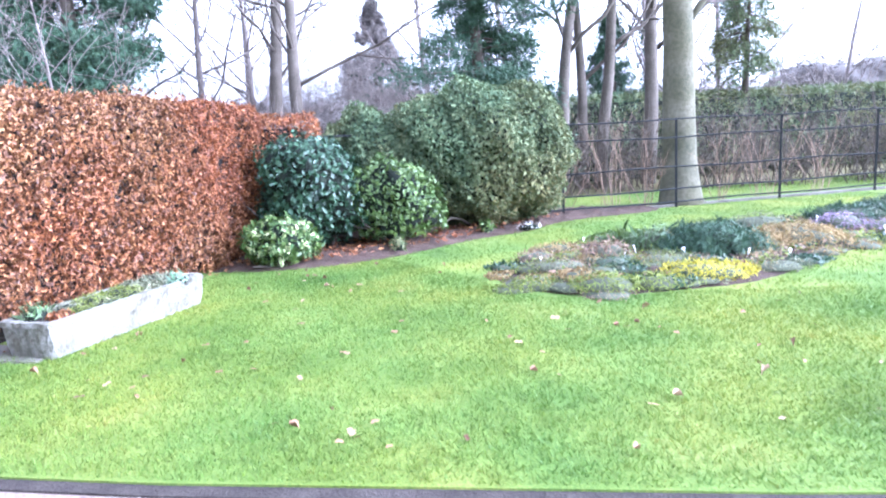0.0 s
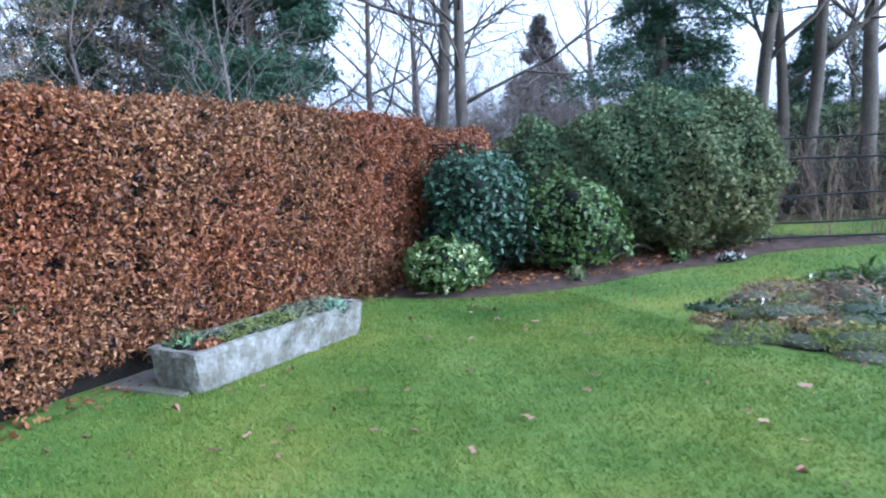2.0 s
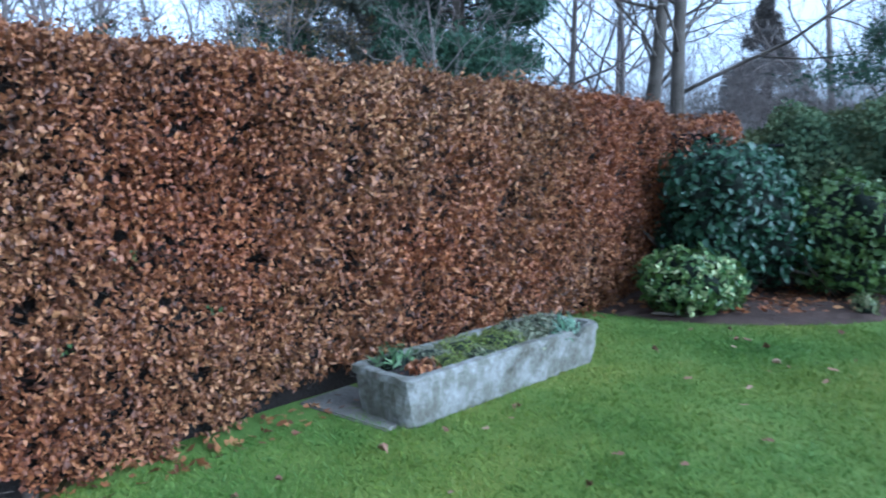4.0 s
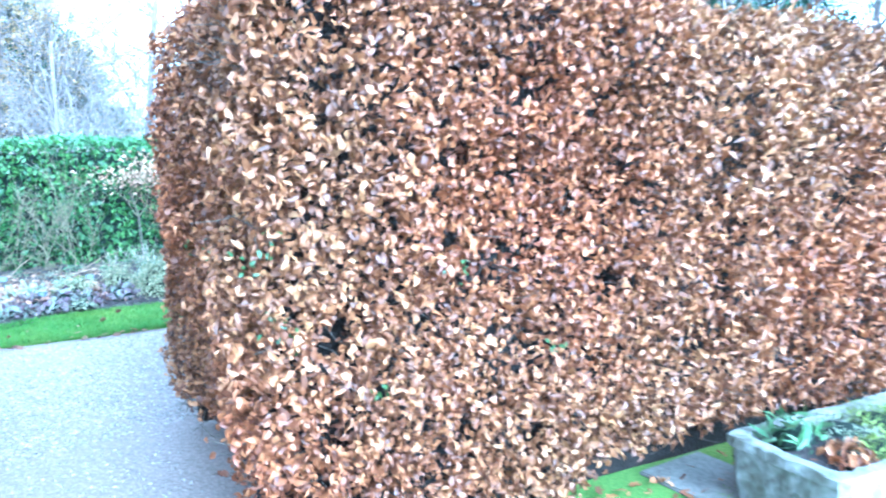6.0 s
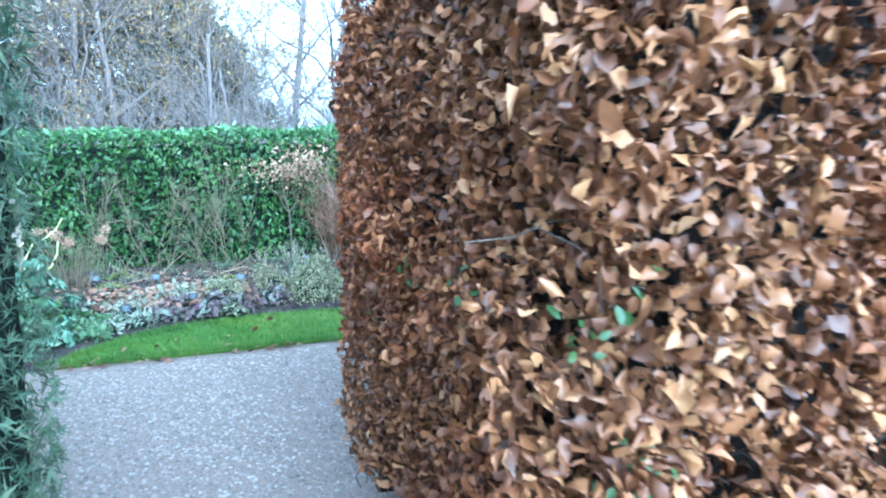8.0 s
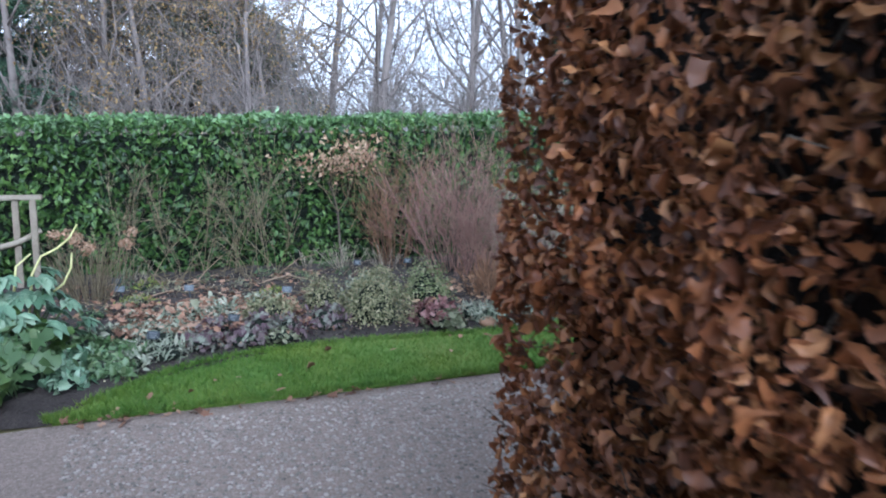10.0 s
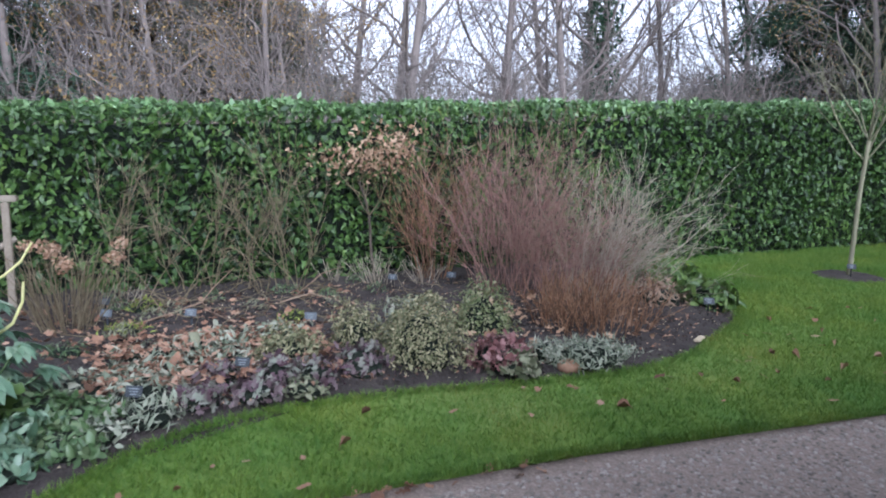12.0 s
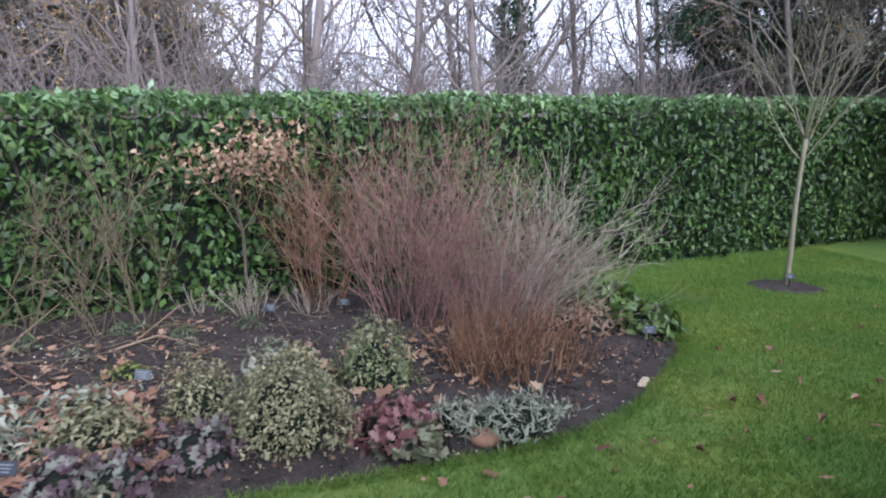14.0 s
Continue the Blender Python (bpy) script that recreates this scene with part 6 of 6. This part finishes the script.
litter("leaf_litter", "dead leaves caught along the verge edge", np.array([(-8.9, 2.45), (-8.66, 3.8), (-8.58, 5), (-8.5, 5), (-8.55, 3.8), (-8.7, 2.4)]), 60, -0.01, 0.05, M_LITTER, rl)
base_leaf = [part("fallen_leaf", leaves(Heap(), s, [(0, 0, 0.004)], [(0, 0, 1)], 0.066, 0.15, 0.0, 0.0, rl, 0.05), M_LITTER, None, "curled brown fallen leaf on the grass", True) for s in (LOBED, CURLED, LOBED)]
for b, xy in zip(base_leaf, ((-9.28, 4.62), (-9.1, 3.95), (-9.35, 5.2))):
    tagged(b, category="leaf", group="fallen leaves on the grass")
    b.location = (*xy, 0.03)
spots = [(x, y) for x, y in fill(np.array([(-8.75, 2.8), (-8.6, 6.5), (-8.4, 12), (-10.5, 12), (-10.3, 8.2), (-9.5, 6.2), (-9.65, 3.4)]), 100, rl)]
spots += [(x, y) for x, y in fill(np.array([(5, 3.3), (-2.6, 3.5), (-3.6, 4.3), (-2.9, 5.0), (-2.3, 8.4), (0, 9.5), (0.1, 7.2), (2.2, 6.5), (5, 7.5)]), 110, rl)]
for k, (x, y) in enumerate(spots):
    c = copy_thing(base_leaf[k % 3], pose(x, y, 0.03, rl.uniform(-18, 18), rl.uniform(-18, 18), rl.uniform(0, 360)))
    s = rl.uniform(0.5, 1.15)
    c.scale = (s, s, s)

# twigs strewn over the soil
strewn = thing("twig_litter", "thin dead twigs strewn over the bare soil", "twigs", kind="stuff")
hp = Heap()
for x, y in fill(np.array([(-11.1, 2.7), (-11.3, 5.2), (-12.3, 6.0), (-13.0, 5.6), (-13.0, 2.6)]), 170, rl):
    a = rl.uniform(0, 6.28)
    tube(hp, limb((x, y, 0.085), (math.cos(a), math.sin(a), rl.uniform(0, 0.25)), rl.uniform(0.15, 0.5), rl, 0.22, -0.15, 4), np.linspace(0.005, 0.002, 5), 3)
part("twig_scatter", hp, M_DULLTWIG, strewn, "", True, "stuff")
for x, y in fill(np.array([(-11.2, 2.7), (-11.3, 5.0), (-12.2, 6.0), (-12.9, 5.6), (-12.9, 2.6)]), 16, rl):
    cushion("weed", "small sparse green weed in bare soil", "plant", (x, y, 0.06), 0.11, 0.1, 0.09, 0.05, NARROW, M_SAGE if x > -12 else M_BERGENIA, 70, rl, -0.5, 0.8, "weeds in bare soil", M_SOIL, 0.25)
# thin stems beside the iron fence
for s in (0.6, 1.7, 2.4, 4.1, 5.2, 6.6):
    twiggy("fence_shrub", "thin pale bare shrub beside the iron fence", (1.2 + 0.941 * s - 0.338 * 0.5, 12.92 + 0.338 * s + 0.941 * 0.5, -0.03), 1.9, 0.3, 10, rl, M_TANTWIG, 0.008, 5, (0, 0), 0.1, 0.13, 0.2, "bare shrubs by the fence")

# ---- grass blades, gravel chips ----
def sward(ring, count, height, rng, keepout=()):
    q = fill(ring, count, rng)
    for hole in keepout:
        q = q[~inside(hole, q)]
    p3 = np.column_stack([q, np.zeros(len(q))])
    tall = height * (1 + 0.2 * ripple(p3, 0.5) + 0.25 * ripple(p3, 0.13, 3.0))
    hp = Heap()
    k = len(q)
    a = rng.uniform(0, 6.28, k)
    bend = rng.normal(size=(k, 2)) * 0.5
    w = rng.uniform(0.0022, 0.0045, k)
    side = np.column_stack([np.cos(a) * w, np.sin(a) * w, np.zeros(k)])
    ln = tall * rng.uniform(0.6, 1.25, k)
    tip = p3 + np.column_stack([bend * ln[:, None], ln * rng.uniform(0.6, 1.0, k)])
    v = np.stack([p3 - side * 1.2, p3 + side * 1.2, tip], 1).reshape(-1, 3)
    i = np.arange(k)[:, None] * 3
    hp.add(v, np.concatenate([i, i + 1, i + 2], 1))
    return hp


rgz = np.random.default_rng(81)
grass = thing("grass", "short damp green lawn grass", "grass", kind="stuff")
part("blades", sward(np.array([(4.4, 3.08), (1.8, 3.12), (-1.1, 3.22), (-2.6, 3.34), (-4.0, 3.6), (-3.6, 5.2), (-3.1, 8.7), (-1, 9.2), (1, 6.9), (4.0, 6.9), (5.5, 6.9)]), 130000, 0.034, rgz, (BED_A, BORDER)), M_GRASS, grass, "", False, "stuff")
part("blades", sward(np.array([(-3.1, 8), (-1.8, 8.7), (0, 10.7), (1.6, 12.6), (4, 14), (8, 15.4), (9, 10), (6, 6.9), (4, 6.9), (0, 6.6)]), 60000, 0.04, rgz, (BED_A, BORDER)), M_GRASS, grass, "", False, "stuff")
verge = thing("grass", "green verge grass with a soft edge", "grass", kind="stuff")
part("blades", sward(np.array([(-8.83, 2.34), (-8.75, 2.95), (-8.68, 3.8), (-8.6, 5), (-8.42, 7), (-8.3, 12), (-13.2, 14), (-13.2, 9.3), (-10.9, 8.4), (-9.9, 7.2), (-9.5, 6.2), (-9.6, 5), (-9.72, 3.8), (-9.3, 2.75)]), 125000, 0.042, rgz, (BED_B, RING)), M_VERGE, verge, "", False, "stuff")

part("blades", sward(np.array([(-8.87, 2.36), (-8.79, 2.95), (-8.71, 3.8), (-8.65, 5), (-8.43, 7), (-8.25, 12), (-8.17, 12), (-8.35, 7), (-8.575, 5), (-8.63, 3.8), (-8.71, 2.95), (-8.77, 2.36)]), 9000, 0.05, rgz), M_VERGE, verge, "", False, "stuff")
part("blades", sward(LAWN_C, 16000, 0.07, rgz), M_GRASS, grass, "", False, "stuff")


def chips(ring, count, size, rng):
    q = fill(ring, count, rng)
    tv = np.array([(-1, -0.8, 0), (1, -0.7, 0), (0.9, 0.8, 0), (-0.8, 0.9, 0), (-0.5, -0.4, 0.8), (0.55, -0.4, 0.9), (0.4, 0.5, 0.75), (-0.45, 0.45, 0.85)])
    tf = np.array([(4, 5, 6, 7), (0, 1, 5, 4), (1, 2, 6, 5), (2, 3, 7, 6), (3, 0, 4, 7)])
    a = rng.uniform(0, 6.28, count)
    s = size * rng.uniform(0.5, 1.4, count)
    ca, sa = np.cos(a)[:, None], np.sin(a)[:, None]
    v = np.stack([(ca * tv[:, 0] - sa * tv[:, 1]) * s[:, None] + q[:, :1], (sa * tv[:, 0] + ca * tv[:, 1]) * s[:, None] + q[:, 1:], tv[None, :, 2] * s[:, None] * 0.8 - 0.026], -1)
    return Heap().add(v.reshape(-1, 3), (tf[None] + np.arange(count)[:, None, None] * 8).reshape(-1, 4))


gravel = thing("gravel", "loose grey and tan gravel chips on the path", "gravel", kind="stuff")
part("chip_scatter", chips(np.array([(-8.62, 2.5), (-8.5, 5), (-8.3, 9), (-6.2, 9), (-6.1, 3.8), (-6.0, 2.4)]), 22000, 0.0095, rgz), M_CHIP, gravel, "", False, "stuff")
part("chip_scatter", chips(np.array([(-6.1, 2.4), (-6.1, 3.6), (-4.1, 3.4), (2.5, 3.0), (2.5, 2.4)]), 4000, 0.007, rgz), M_CHIP, gravel, "", False, "stuff")

def crumbs(count, size, rng):
    """Small clods lying on the bed's soil."""
    q = fill(np.array([(-9.3, 2.6), (-9.4, 6.6), (-10.3, 8.2), (-12.6, 8.4), (-12.9, 2.4)]), count, rng)
    d = ring_depth(BED_B, q)
    q, d = q[d > 0.01], d[d > 0.01]
    v = rng.normal(size=(len(q), 6, 3)) * 0.12 + np.array([(1, 0, 0), (-1, 0, 0), (0, 1, 0), (0, -1, 0), (0, 0, 0.8), (0, 0, -0.6)])
    s = size * rng.uniform(0.4, 1.5, len(q))
    z = 0.01 + 0.07 * np.clip(d / 0.35, 0, 1)
    v = v * s[:, None, None] + np.column_stack([q, z])[:, None]
    f = np.array([(0, 2, 4), (2, 1, 4), (1, 3, 4), (3, 0, 4), (2, 0, 5), (1, 2, 5), (3, 1, 5), (0, 3, 5)])
    return Heap().add(v.reshape(-1, 3), (f[None] + np.arange(len(q))[:, None, None] * 6).reshape(-1, 3))


clods = thing("soil_crumbs", "loose dark clods of soil on the shrub bed", "soil", kind="stuff")
part("clod_scatter", crumbs(9000, 0.014, rgz), M_SOIL, clods, "", False, "stuff")
grit = thing("grit", "pale specks of grit on the dark soil", "grit", kind="stuff")
part("grit_scatter", crumbs(1500, 0.0065, rgz), M_BARKCHIP, grit, "", False, "stuff")
spot = fill(np.array([(-9.0, 2.5), (-9.2, 6.6), (-10.2, 8.3), (-12.6, 9.2), (-12.9, 8.6), (-10.6, 7.9), (-9.9, 6.6), (-9.9, 3.3)]), 60000, rgz)
deep = ring_depth(BED_B, spot)
spot = spot[(deep > -0.06) & (deep < 0.025)]
fringe = Heap()
k = len(spot)
lean_to = rgz.normal(size=(k, 2)) * 0.03
base = np.column_stack([spot, np.zeros(k)])
turn = rgz.uniform(0, 6.28, k)
half = np.column_stack([np.cos(turn), np.sin(turn), np.zeros(k)]) * 0.004
tip = base + np.column_stack([lean_to, rgz.uniform(0.018, 0.052, k)])
fringe.add(np.stack([base - half, base + half, tip], 1).reshape(-1, 3), np.arange(k * 3).reshape(-1, 3))
part("blades", fringe, M_VERGE, verge, "", False, "stuff")

# ---- single leaves of the beech hedge beside the gap ----
rb = np.random.default_rng(91)
single = []
for k in range(4):
    me = leaves(Heap(), CURLED, [(0, 0, 0)], [(0, -1, 0.2)], 0.036, 0.6, 0.3, 0.1, rb, 0.035).mesh("leaf", M_BEECH, True)
    single.append(me)
for k in range(260):
    x = rb.uniform(-5.85, -4.15)
    y = 3.3 + (-4.03 - x) * 0.17 + 0.03 + 0.015 * rb.normal()
    ob = new("leaf", single[k % 4])
    ob.parent = beech
    ob.location = (x, y, rb.uniform(0.25, 2.1))
    ob.rotation_euler = [radians(a) for a in (rb.uniform(-75, 75), rb.uniform(-90, 90), rb.uniform(-75, 75))]
green = []
for x, z in ((-4.92, 1.16), (-4.84, 1.13), (-4.86, 1.19), (-4.5, 1.18), (-4.4, 1.23), (-4.45, 1.14), (-4.34, 1.19), (-4.55, 1.03), (-4.47, 1.21), (-4.42, 1.1)):
    ob = new("leaf", leaves(Heap(), OVAL, [(0, 0, 0)], [(0, -1, 0.4)], 0.026, 0.4, 0.2, 0.2, rb).mesh("leaf", M_BEECH_GREEN, True))
    ob.parent = beech
    tagged(ob, "fresh green leaf")
    ob.location = (x, 3.27 + (-4.03 - x) * 0.17, z)
for y, z in ((3.38, 0.97), (3.42, 0.94), (3.39, 1.25), (3.33, 1.17), (4.08, 1.09), (3.75, 0.72), (3.41, 0.96), (4.54, 0.76)):
    for k in range(7):
        ob = new("leaf", leaves(Heap(), OVAL, [(0, 0, 0)], [(1, -0.15, 0.4)], 0.026, 0.5, 0.2, 0.2, rb).mesh("leaf", M_BEECH_GREEN, True))
        ob.parent = beech
        tagged(ob, "fresh green leaf")
        ob.location = (-4.03 + (y - 3.3) * 0.149 - 0.01 + 0.02 * rb.normal(), y + 0.035 * rb.normal(), z + 0.03 * rb.normal())
# bare lower twigs at the hedge's back corner
bare = Heap()
for k in range(90):
    z = rb.uniform(0.1, 0.85)
    start = (-5.82 + rb.uniform(-0.08, 0.25), 3.72 + rb.uniform(-0.05, 0.1), z)
    tube(bare, limb(start, (-0.9, -0.5 + 0.6 * rb.normal(), 0.6 * rb.normal() + 0.2), rb.uniform(0.1, 0.2), rb, 0.5, 0.2, 5), np.linspace(0.0035, 0.0015, 6), 4)
part("bare_twig_mass", bare, M_TWIG, beech, "bare lower twigs", True, "stuff")
